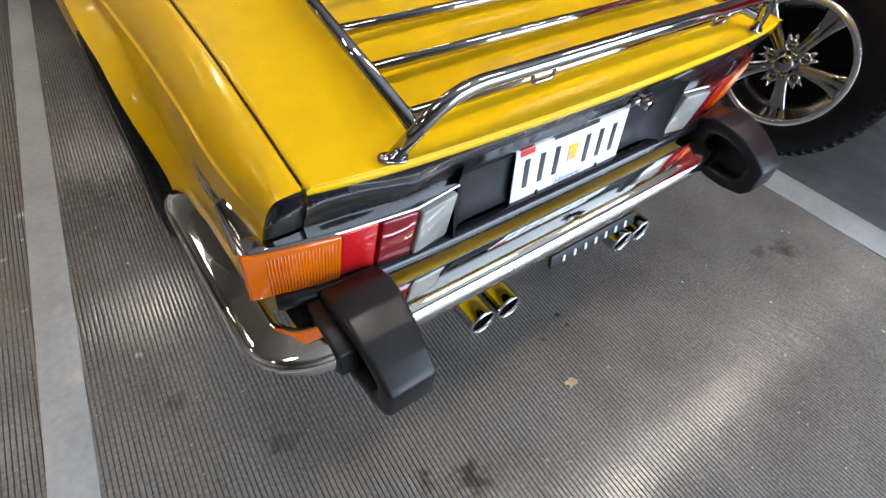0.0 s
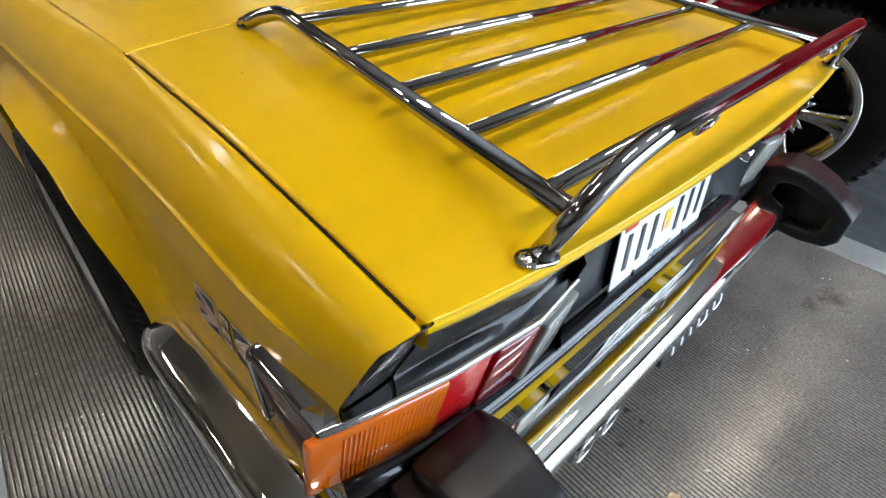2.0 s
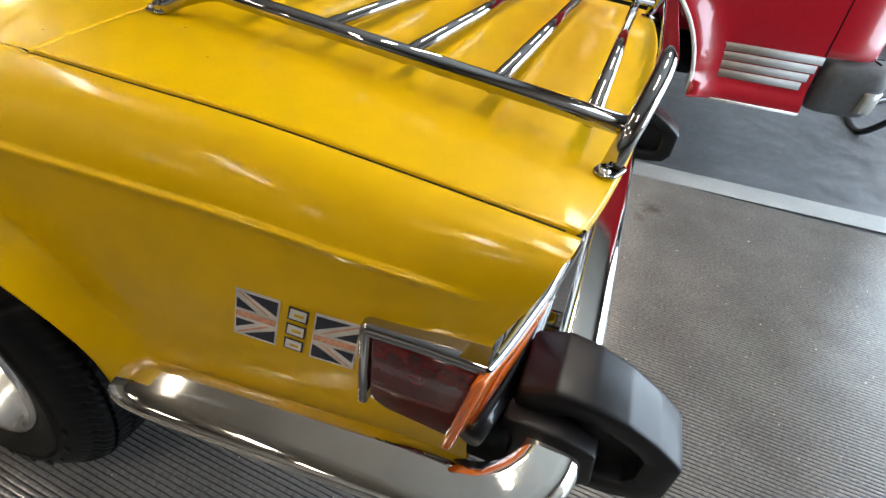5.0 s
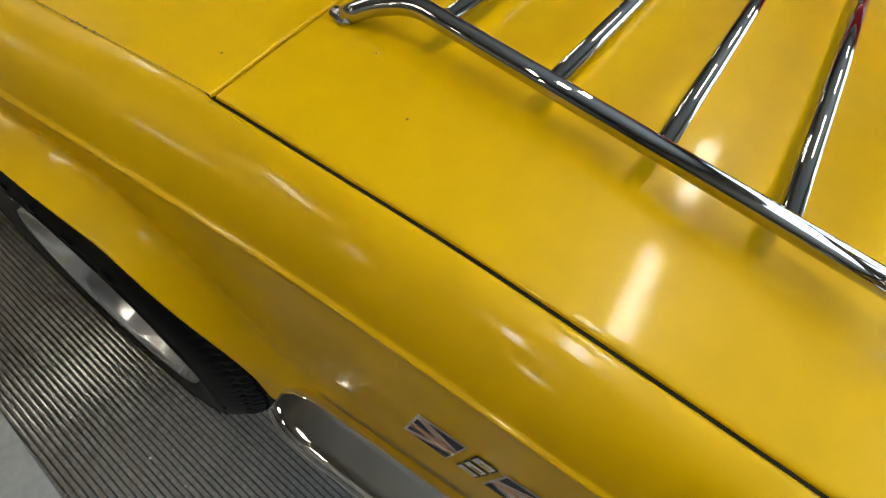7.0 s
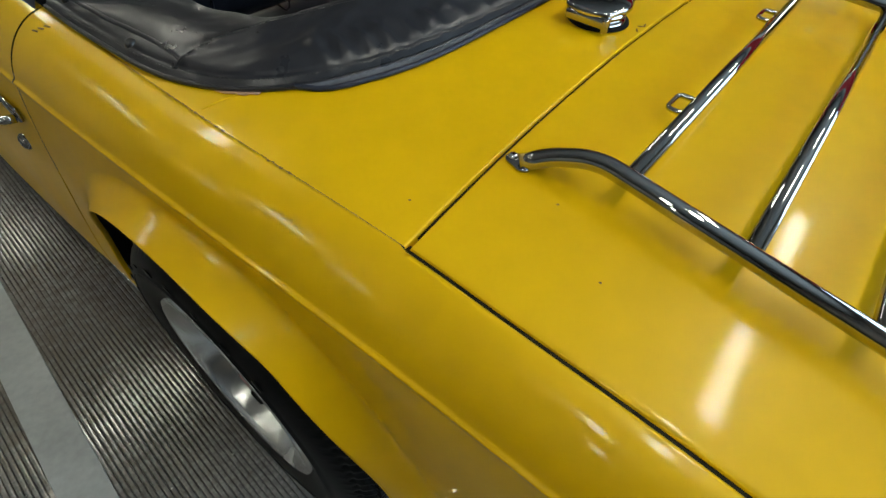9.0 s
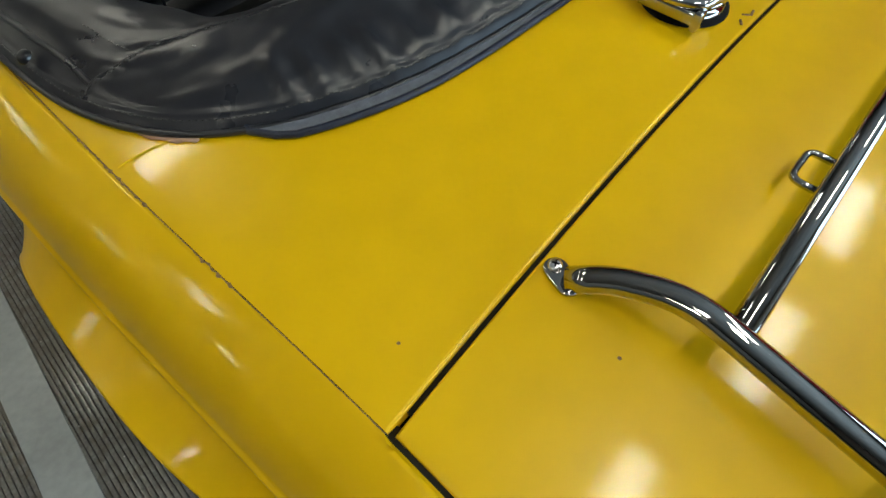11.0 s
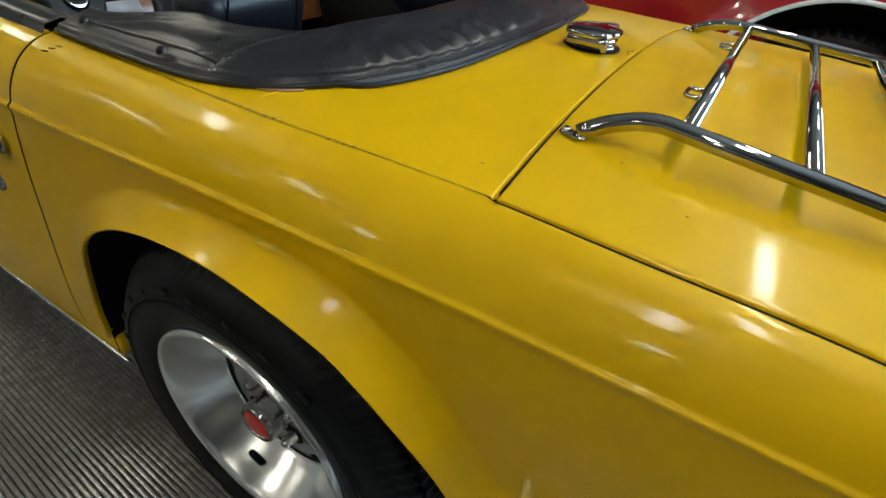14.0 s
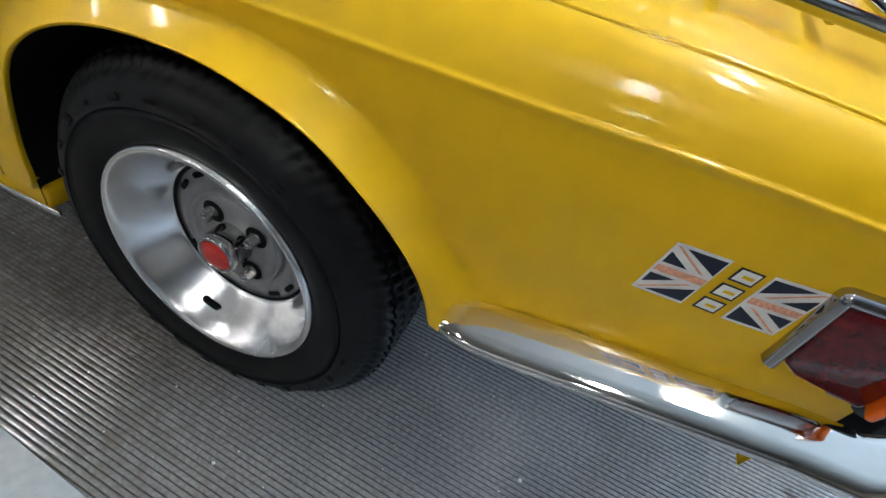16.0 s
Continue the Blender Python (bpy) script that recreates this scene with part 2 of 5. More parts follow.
def catmull(pts, steps=6):
    """A smooth line through the points."""
    pts = [Vector(p) for p in pts]
    out = []
    for i in range(len(pts) - 1):
        a, b, c, d = pts[max(i - 1, 0)], pts[i], pts[i + 1], pts[min(i + 2, len(pts) - 1)]
        for s in range(steps):
            t = s / steps
            out.append(0.5 * (2 * b + (c - a) * t + (2 * a - 5 * b + 4 * c - d) * t * t + (3 * b - a - 3 * c + d) * t ** 3))
    return out + [pts[-1]]


def bent(pts, radius, steps=7):
    """A polyline with round corners."""
    pts = [Vector(p) for p in pts]
    out = [pts[0]]
    for a, b, c in zip(pts, pts[1:], pts[2:]):
        r = min(radius, (a - b).length * 0.48, (c - b).length * 0.48)
        p, q = b + (a - b).normalized() * r, b + (c - b).normalized() * r
        for s in range(steps + 1):
            t = s / steps
            out.append(p * (1 - t) ** 2 + b * 2 * t * (1 - t) + q * t * t)
    return out + [pts[-1]]


def tube(line, r, sides=14, ends=True):
    line = [Vector(p) for p in line]
    rows, side = [], None
    for i, p in enumerate(line):
        way = (line[min(i + 1, len(line) - 1)] - line[max(i - 1, 0)]).normalized()
        if side is None:
            side = way.cross(Vector((0.3, 0.2, 1))).normalized()
        side = (side - way * side.dot(way)).normalized()
        up = way.cross(side)
        rr = r(i / (len(line) - 1)) if callable(r) else r
        rows.append([p + rr * (math.cos(a) * side + math.sin(a) * up) for a in (2 * math.pi * k / sides for k in range(sides))])
    return loft(rows, ends)


def lathe(profile, centre, axis=(1, 0, 0), sides=48, closed=False):
    """Turns a profile of (along, radius) round an axis."""
    axis = Vector(axis).normalized()
    u = axis.cross(Vector((0, 0.01, 1))).normalized()
    v = axis.cross(u)
    c = Vector(centre)
    rows = [[c + axis * a + r * (math.cos(t) * u + math.sin(t) * v) for t in (2 * math.pi * k / sides for k in range(sides))] for a, r in profile]
    return grid(rows, closed_u=closed, closed_v=True)


def box(size, at, bevel=0.0, segments=2, turn=None):
    bm = bmesh.new()
    bmesh.ops.create_cube(bm, size=1)
    bmesh.ops.scale(bm, vec=size, verts=bm.verts[:])
    if bevel:
        bmesh.ops.bevel(bm, geom=bm.edges[:], offset=bevel, segments=segments, profile=0.5, affect="EDGES")
    m = Matrix.Translation(at) @ (turn.to_4x4() if turn is not None else Matrix())
    bmesh.ops.transform(bm, matrix=m, verts=bm.verts[:])
    return bm


def slab(outline, normal, depth, bevel=0.0, segments=2):
    """A flat outline pushed along the normal, with rounded edges."""
    bm = bmesh.new()
    n = Vector(normal)
    f = bm.faces.new([bm.verts.new(p) for p in outline])
    ex = bmesh.ops.extrude_face_region(bm, geom=[f])
    bmesh.ops.translate(bm, vec=n * depth, verts=[v for v in ex["geom"] if isinstance(v, bmesh.types.BMVert)])
    bmesh.ops.recalc_face_normals(bm, faces=bm.faces[:])
    if bevel:
        bmesh.ops.bevel(bm, geom=bm.edges[:], offset=bevel, segments=segments, profile=0.5, affect="EDGES")
    return bm


def join(*bms):
    out = bmesh.new()
    for b in bms:
        me = bpy.data.meshes.new("tmp")
        b.to_mesh(me)
        b.free()
        out.from_mesh(me)
        bpy.data.meshes.remove(me)
    return out


def mirrored(bm):
    bmesh.ops.scale(bm, vec=(-1, 1, 1), verts=bm.verts[:])
    bmesh.ops.reverse_faces(bm, faces=bm.faces[:])
    return bm


def lerp_table(table, y):
    """Values between the rows (y, values...) of a table, eased."""
    if y <= table[0][0]:
        return table[0][1:]
    for a, b in zip(table, table[1:]):
        if y <= b[0]:
            t = (y - a[0]) / (b[0] - a[0])
            return tuple(p + (q - p) * t for p, q in zip(a[1:], b[1:]))
    return table[-1][1:]


def ease(a, b, x):
    t = min(1.0, max(0.0, (x - a) / (b - a)))
    return t * t * (3 - 2 * t)


# ---- the room ----
SKEW = math.atan(0.05)  # the floor's ribs and strips run at a small angle to the car


def skewed(x, y, z):
    """Floor places: x across the ribs, y along them."""
    return (x * math.cos(SKEW) + y * math.sin(SKEW), -x * math.sin(SKEW) + y * math.cos(SKEW), z)


floor = tagged(part("floor", box((15.8, 14, 0.1), (-1.4, 1.0, -0.056)), SHEET), "dark grey smooth rubber sheet floor", "floor", kind="structure")
PITCH = 0.0108
RIB = PITCH * 0.425


def rib_strip(x):
    """One rib with half a groove on each side, running the length of the mat."""
    w = RIB
    prof = [(x - PITCH / 2, -0.0050), (x - w - 0.0003, -0.0045), (x - w, -0.0011), (x - w + 0.0006, -0.00035), (x - w * 0.55, -0.00006), (x, 0), (x + w * 0.55, -0.00006), (x + w - 0.0006, -0.00035), (x + w, -0.0011), (x + w + 0.0003, -0.0045), (x + PITCH / 2, -0.0050)]
    n = len(prof)
    return [skewed(px, y, pz) for y in (-3.5, 6.0) for px, pz in prof], [(i, i + 1, i + n + 1, i + n) for i in range(n - 1)]


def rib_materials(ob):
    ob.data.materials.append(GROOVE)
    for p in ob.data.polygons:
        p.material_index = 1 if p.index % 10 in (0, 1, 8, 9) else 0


far_v, far_f = [], []
for k in range(12):
    v, f = rib_strip(-2.0 + k * PITCH)
    far_f += [tuple(i + len(far_v) for i in q) for q in f]
    far_v += v
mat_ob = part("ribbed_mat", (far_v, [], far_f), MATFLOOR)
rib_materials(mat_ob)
tagged(mat_ob, "grey ribbed rubber matting with dusty stains and painted shade beside the car", "floor mat", kind="structure")
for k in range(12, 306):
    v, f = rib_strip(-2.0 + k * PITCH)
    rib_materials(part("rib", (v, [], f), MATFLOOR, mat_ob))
for x0, x1, k, lab in ((-1.037, -0.947, 0.085, "worn grey flat strip laid along the ribbed floor"), (1.240, 1.385, 0.0, "light grey flat strip between ribbed mat and smooth sheet")):
    strip = slab([(x0 - 3.5 * k, -3.5, 0), (x1 - 3.5 * k, -3.5, 0), (x1 + 6 * k, 6, 0), (x0 + 6 * k, 6, 0)], (0, 0, 1), 0.0028, 0.0006, 1)
    tagged(part("floor_strip", strip, LINE, None, smooth=False), lab, "floor strip", kind="structure")

wall_west = tagged(part("wall_west", box((0.15, 14, 4.0), (-9.1, 1.0, 2.0)), BOUNCEWALL), "unseen off-white wall, pale to brighten the wheel and bumper", "wall", kind="structure")
wall_east = tagged(part("wall_east", box((0.15, 14, 4.0), (6.2, 1.0, 2.0)), WALL), "plain grey painted wall", "wall", kind="structure")
wall_north = tagged(part("wall_north", box((15.15, 0.15, 4.0), (-1.45, 7.9, 2.0)), DIMWALL), "unseen north wall coloured dark for the chrome to mirror", "wall", kind="structure")
bmw = join(box((8.3, 0.15, 4.0), (-4.875, -4.6, 2.0)), box((0.95, 0.15, 4.0), (5.65, -4.6, 2.0)), box((5.9, 0.15, 1.1), (2.225, -4.6, 3.45)))
wall_south = tagged(part("wall_south", bmw, WALL), "grey painted wall with a wide open doorway", "wall", kind="structure")
ceiling = tagged(part("ceiling", box((15.5, 12.8, 0.12), (-1.45, 1.6, 4.06)), CEIL), "plain dull board ceiling", "ceiling", kind="structure")

# the last four, near y 5.5, are unseen extras brightening the ceiling the bumper mirrors
LAMPS = [(-6.8, 2.9), (-3.55, 2.35), (-0.7, 2.75), (-2.6, -0.5), (-5.8, -0.6), (-0.32, -0.95), (1.15, -1.18), (2.65, -1.22), (-6.2, 5.5), (-3.3, 5.4), (-0.5, 5.6), (2.5, 5.5)]
lamp0 = None
for lx, ly in LAMPS:
    if lamp0 is None:
        lamp0 = thing("pendant_light", "slim white strip light hanging from two thin rods", "strip light", (lx, ly, 3.3), "hanging strip lights")
        part("housing", box((0.96, 0.175, 0.05), (0, 0, -0.022), 0.008), LAMPBODY, lamp0)
        for dx in (-0.22, 0.22):
            part("diffuser", box((0.40, 0.15, 0.03), (dx, 0, -0.062), 0.01), TUBE, lamp0, "glowing white diffuser")
            part("rod", tube([(dx * 1.8, 0, 0.0), (dx * 1.8, 0, 0.70)], 0.006, 6), LAMPBODY, lamp0)
    else:
        copy_thing(lamp0, pose(lx, ly, 3.3))

# ---- the yellow sports car ----
car = thing("sports_car", "yellow open-top classic sports car with chrome bumpers and black tail", "car")

# Half sections of the flank, from the lid's edge down: (half width, height), by place along the car.
FLANK = [
    (-0.825, 0.549, .742, 0.573, .738, 0.586, .728, 0.594, .707, 0.597, .683, 0.599, .644, 0.600, .59, 0.597, .53, 0.590, .47, 0.575, .41, 0.552, .36),
    (-0.66, 0.545, .756, 0.569, .750, 0.588, .736, 0.601, .716, 0.608, .694, 0.610, .655, 0.611, .60, 0.608, .54, 0.602, .475, 0.600, .415, 0.592, .33),
    (-0.50, 0.542, .768, 0.567, .760, 0.586, .742, 0.600, .720, 0.607, .697, 0.612, .655, 0.614, .60, 0.612, .54, 0.607, .475, 0.608, .415, 0.604, .315),
    (-0.35, 0.541, .7735, 0.562, .765, 0.583, .746, 0.599, .722, 0.6075, .696, 0.613, .655, 0.615, .60, 0.614, .54, 0.6095, .475, 0.6105, .415, 0.608, .300),
    (-0.20, 0.541, .779, 0.557, .7705, 0.582, .752, 0.601, .727, 0.613, .699, 0.617, .657, 0.618, .605, 0.616, .54, 0.612, .475, 0.613, .415, 0.612, .285),
    (0.10, 0.551, .783, 0.574, .776, 0.600, .760, 0.618, .736, 0.629, .707, 0.631, .663, 0.631, .61, 0.630, .54, 0.629, .465, 0.628, .40, 0.615, .275),
    (0.504, 0.555, .793, 0.582, .784, 0.608, .764, 0.628, .735, 0.639, .702, 0.647, .655, 0.654, .59, 0.661, .50, 0.667, .42, 0.670, .35, 0.667, .262),
    (1.42, 0.560, .810, 0.586, .800, 0.611, .776, 0.630, .745, 0.642, .705, 0.652, .66, 0.660, .59, 0.668, .50, 0.672, .42, 0.674, .35, 0.668, .25),
    (2.80, 0.450, .790, 0.490, .782, 0.530, .762, 0.558, .735, 0.570, .700, 0.580, .65, 0.587, .58, 0.590, .50, 0.590, .42, 0.585, .35, 0.575, .26),
]
# wheel arches: centre y, z; reach forward, rearward, up; squareness of the front half
ARCHES = ((0.05, 0.30, 0.385, 0.352, 0.355, 2.3), (2.31, 0.30, 0.35, 0.35, 0.355, 2.2))


def lip(z, ahead=False):
    """Half width of the arch's lip: widest over the wheel, standing out further ahead of it."""
    return 0.669 + 0.012 * ease(0.42, 0.60, z) if ahead else 0.646 + 0.026 * ease(0.40, 0.60, z) + 0.009 * ease(0.60, 0.655, z)


def arch_rho(y, z, arch):
    yc, zc, af, ar, b, n = arch
    a, n = (af, n) if y > yc else (ar, 2.0)
    return (abs((y - yc) / a) ** n + max(0.0, abs((z - zc) / b)) ** n) ** (1 / n)



def section(y):
    """The flank's control points at y, run smoothly from row to row."""
    y = min(max(y, FLANK[0][0]), FLANK[-1][0])
    i = max(k for k in range(len(FLANK) - 1) if FLANK[k][0] <= y)
    a, b = FLANK[i], FLANK[i + 1]
    before, after = FLANK[max(i - 1, 0)], FLANK[min(i + 2, len(FLANK) - 1)]
    d = b[0] - a[0]
    t = (y - a[0]) / d
    v = []
    for k in range(1, len(a)):
        m0 = (b[k] - before[k]) / (b[0] - before[0]) * d
        m1 = (after[k] - a[k]) / (after[0] - a[0]) * d
        v.append((2 * t ** 3 - 3 * t * t + 1) * a[k] + (t ** 3 - 2 * t * t + t) * m0 + (3 * t * t - 2 * t ** 3) * b[k] + (t ** 3 - t * t) * m1)
    return [(v[2 * i], v[2 * i + 1]) for i in range(len(v) // 2)]


def along(ctrl, t):
    """The section at t, counted in control points, smoothly."""
    i = min(int(t), len(ctrl) - 2)
    f = t - i
    a, b, c, d = (Vector(ctrl[max(0, min(k, len(ctrl) - 1))]) for k in (i - 1, i, i + 1, i + 2))
    return 0.5 * (2 * b + (c - a) * f + (2 * a - 5 * b + 4 * c - d) * f * f + (3 * b - a - 3 * c + d) * f ** 3)


def flare(y, h, z):
    """The flank's half width with the flared wheel arches."""
    for arch in ARCHES:
        dy, dz = y - arch[0], z - arch[1]
        rho = arch_rho(y, z, arch)
        if rho < 1.6 and z < 0.72:
            side = abs(dy) / max(1e-6, math.hypot(dy, dz))
            reach = 0.027 + (0.016 + 0.10 * (1 - ease(0.35, 0.50, z)) if dy < 0 else 0.022) * side ** 1.2
            d = max(0.0, (rho - 1) * 0.335)
            g = (1 - min(1.0, d / reach)) ** 1.35
            g *= 1 - ease(0.665, 0.70, z)
            g = g ** 1.15
            h = h + max(0.0, lip(z, dy > 0) - 0.004 - h) * g
    return h


def arch_floor(y):
    for yc, zc, af, ar, b, n in ARCHES:
        a, n = (af, n) if y > yc else (ar, 2.0)
        if abs(y - yc) < a:
            return zc + b * (1 - abs((y - yc) / a) ** n) ** (1 / n)
    return -1


def tail_shift(y, z):
    """How far the wing's end leans forward towards its foot."""
    back = lerp_table([(0.36, 0.050), (0.52, 0.056), (0.644, 0.046), (0.70, 0.020), (0.732, 0.008), (0.742, 0.0)], z)[0]
    return back * ease(-0.66, -0.825, y) if y < -0.66 else 0.0


def flank_at(y, z):
    """Half width of the flank at a place and height below the crease."""
    ctrl = section(y)
    lo, hi = 3.0, len(ctrl) - 1.0
    for _ in range(24):
        m = (lo + hi) / 2
        if along(ctrl, m)[1] > z:
            lo = m
        else:
            hi = m
    return flare(y, along(ctrl, lo)[0], z)


CROWN_ROWS = [k * 0.25 for k in range(15)] + [3.72, 3.80, 3.86, 3.92, 3.96, 4.0, 4.04, 4.08, 4.14, 4.2, 4.28]


def flank_panel(y0, y1, bottom, bead=True, rows=34, top_roll=0.012):
    ys = set()
    n = max(8, int((y1 - y0) / 0.018))
    ys |= {round(y0 + (y1 - y0) * k / n, 5) for k in range(n + 1)}
    for yc, zc, af, ar, b, _ in ARCHES:
        for k in range(65):
            c = math.cos(math.pi * k / 64) * 0.9999
            y = yc - (ar if c > 0 else af) * c
            if y0 < y < y1:
                ys.add(round(y, 5))
    out = []
    for y in sorted(ys):
        ctrl = section(y)
        edge = max(bottom(y), arch_floor(y))
        is_arch = arch_floor(y) > bottom(y)
        lo, hi = 4.0, len(ctrl) - 1.0
        for _ in range(26):
            m = (lo + hi) / 2
            if along(ctrl, m)[1] > edge:
                lo = m
            else:
                hi = m
        last = lo
        col = []
        h0, z0 = along(ctrl, 0)
        col.append((h0 - 0.001, y + tail_shift(y, z0), z0 - top_roll))
        col.append((h0 + 0.0005, y + tail_shift(y, z0), z0 - 0.003))
        ts = CROWN_ROWS + [4.28 + (last - 4.28) * (1 - (1 - k / rows) ** 1.5) for k in range(1, rows + 1)]
        for t in ts:
            h, z = along(ctrl, t)
            if t == 0:
                h += 0.003 if y < -0.212 else -0.0006
                z -= 0.0016 * ease(-0.205, -0.235, y)
            b = math.exp(-((t - 4.0) / 0.14) ** 2) * 0.0046 if bead else 0
            b *= ease(-0.80, -0.70, y)
            h2 = flare(y, h, z)
            col.append((h2 + b * 0.85, y + tail_shift(y, z), z + b * 0.5))
        h, yy, z = col[-1]
        roll = 0.006 if is_arch else 0.004
        if is_arch:
            col[-1] = (h + 0.002, yy, z)
            col.append((h - 0.001, yy, z - roll * 0.7))
            col.append((h - 0.005, yy, z - 0.004))
            col.append((h - 0.008, yy, z - 0.001))
        else:
            col.append((h - 0.003, yy, z - roll))
            col.append((h - 0.012, yy, z - roll))
            col.append((h - 0.05, yy, z - roll))
        out.append([(-p[0], p[1], p[2]) for p in col])
    return grid(out)


def rear_bottom(y):
    return 0.390 - 0.045 * ease(-0.25, -0.36, y) + 0.035 * ease(-0.45, -0.62, y) + 0.04 * ease(-0.66, -0.8, y) if y < -0.1 else 0.285


for side in ("left", "right"):
    bm = flank_panel(-0.825, 0.5015, rear_bottom)
    w = part("rear_wing", bm if side == "left" else mirrored(bm), PAINT, car)
    bm = flank_panel(0.5065, 1.42, lambda y: 0.29)
    door = part("door", bm if side == "left" else mirrored(bm), PAINT, car)
    bm = flank_panel(1.425, 2.80, lambda y: 0.285)
    part("front_wing", bm if side == "left" else mirrored(bm), PAINT, car)
    s = -1 if side == "left" else 1
    part("sill", box((0.05, 1.03, 0.05), (s * 0.632, 0.945, 0.262), 0.008), PAINT, car)
    part("sill_trim", box((0.008, 1.10, 0.012), (s * 0.661, 0.95, 0.246), 0.003), STEEL, car, "bright alloy sill strip")
    # black backing behind the shut lines
    part("door_jamb", box((0.02, 0.05, 0.46), (s * 0.598, 0.504, 0.50)), SEAL, car)
    if side == "left":
        h = flank_at(0.58, 0.634)
        handle = part("door_handle", join(
            slab([(-h - 0.001, 0.545, 0.620), (-h - 0.001, 0.630, 0.620), (-h - 0.001, 0.630, 0.648), (-h - 0.001, 0.545, 0.648)], (-1, 0, 0), 0.008, 0.003),
            tube(bent([(-h, 0.625, 0.634), (-h - 0.032, 0.622, 0.634), (-h - 0.032, 0.55, 0.634), (-h - 0.012, 0.54, 0.634)], 0.012), 0.0075, 12)), CHROME, door, "chrome door handle")
        h = flank_at(0.618, 0.549)
        part("door_lock", lathe([(0, 0.016), (-0.006, 0.0155), (-0.010, 0.012), (-0.012, 0.007), (-0.011, 0.0)], (-h + 0.002, 0.618, 0.549), sides=20), CHROME, door, "round chrome lock")

# inner shell that closes the body below the panels
part("underbody", box((0.86, 3.2, 0.16), (0, 1.0, 0.34), 0.02), DARK, car)
part("boot_tub", box((1.02, 0.46, 0.30), (0, -0.50, 0.545), 0.02), DARK, car)
part("rear_bulkhead", box((0.76, 0.30, 0.26), (0, -0.12, 0.60), 0.02), DARK, car)
for s in (-1, 1):
    for yc in (0.05, 2.31):
        arch = [a for a in ARCHES if a[0] == yc][0]
        line = [(yc + arch[2] * 1.004, 0.24)]
        for k in range(41):
            c, h = math.cos(math.pi * k / 40), math.sin(math.pi * k / 40)
            reach, n = (arch[2], arch[5]) if c > 0 else (arch[3], 2.0)
            line.append((yc + 1.004 * math.copysign(reach * abs(c) ** (2 / n), c), 0.30 + 1.004 * arch[4] * h ** (2 / n)))
        line = [q for q in line if q[0] > yc or q[1] > 0.40]
        rows = [[(s * (lip(z, y > yc) - 0.011 if x is None else x), yc + (y - yc) * r, 0.3 + (z - 0.3) * r) for y, z in line] for x, r in ((None, 1.0), (0.42, 1.0), (0.42, 0.3))]
        part("wheel_well", grid(rows), DARK, car)


# rear deck and boot lid
def edge_half(y):
    return section(y)[0][0]


def edge_z(y):
    return section(y)[0][1]


def deck_z(x, y):
    e, z = edge_half(y), edge_z(y)
    crown = lerp_table([(-0.87, 0.010), (-0.60, 0.020), (-0.22, 0.030), (0.1, 0.026), (0.5, 0.02)], y)[0]
    u = min(1.0, abs(x) / e)
    return z + crown * (1 - u ** 2.2) + 0.005 * ease(-0.19, -0.03, y) * (1 - u ** 13)


def lid_rear(x):
    a = abs(x) / 0.552
    return -0.864 + 0.030 * a * a + 0.010 * a ** 8


def lid_front(x):
    return -0.208 - 0.013 * (abs(x) / 0.53) ** 2


NX, NY = 64, 40
rows = []
for i in range(NX + 1):
    u = -1 + 2 * i / NX
    u = math.copysign(1 - (1 - abs(u)) ** 1.25, u)
    row = []
    for j in range(NY + 1):
        v = j / NY
        v = 0.5 - 0.5 * math.cos(math.pi * v)
        xr = u * 0.54
        y = lid_front(xr) - 0.0026 + (lid_rear(u * 0.552) - lid_front(xr) + 0.0026) * v
        half = edge_half(max(y, -0.825)) - 0.0045
        x = u * half
        z = deck_z(x, y) + (0.0 if y > -0.80 else -0.09 * (-0.80 - y) ** 1.5)
        row.append(Vector((x, y, z)))
    rows.append(row)
for row in rows:
    first, last = row[0], row[-1]
    row[:] = [first + Vector((0, 0.001, -0.016)), first + Vector((0, 0.0010, -0.0014)), first + Vector((0, 0.0001, 0.0))] + row[1:-1] + [last + Vector((0, 0.003, 0.0)), last + Vector((0, -0.0008, -0.003)), last + Vector((0, 0.001, -0.012)), last + Vector((0, 0.014, -0.016))]
left = [p + Vector((-0.0013, 0, -0.0015)) for p in rows[0]]
left2 = [p + Vector((-0.0012, 0, -0.016)) for p in rows[0]]
right = [p + Vector((0.0013, 0, -0.0015)) for p in rows[-1]]
right2 = [p + Vector((0.0012, 0, -0.016)) for p in rows[-1]]
boot_lid = part("boot_lid", grid([left2, left] + rows + [right, right2]), PAINT, car)

# the vinyl cover's edge over the deck: (half width, y)
COVER = [(0.0, -0.043), (0.146, -0.040), (0.277, -0.026), (0.367, 0.001), (0.445, 0.044), (0.507, 0.113), (0.544, 0.216), (0.556, 0.366), (0.556, 0.485)]
cover_line = catmull([(-h, y, 0) for h, y in COVER[::-1]] + [(h, y, 0) for h, y in COVER[1:]], 12)


def cover_y(x):
    for p, q in zip(cover_line, cover_line[1:]):
        if p.x <= x <= q.x and p.y < 0.3:
            return p.y + (q.y - p.y) * (x - p.x) / max(1e-9, q.x - p.x)
    return 0.25


rows = []
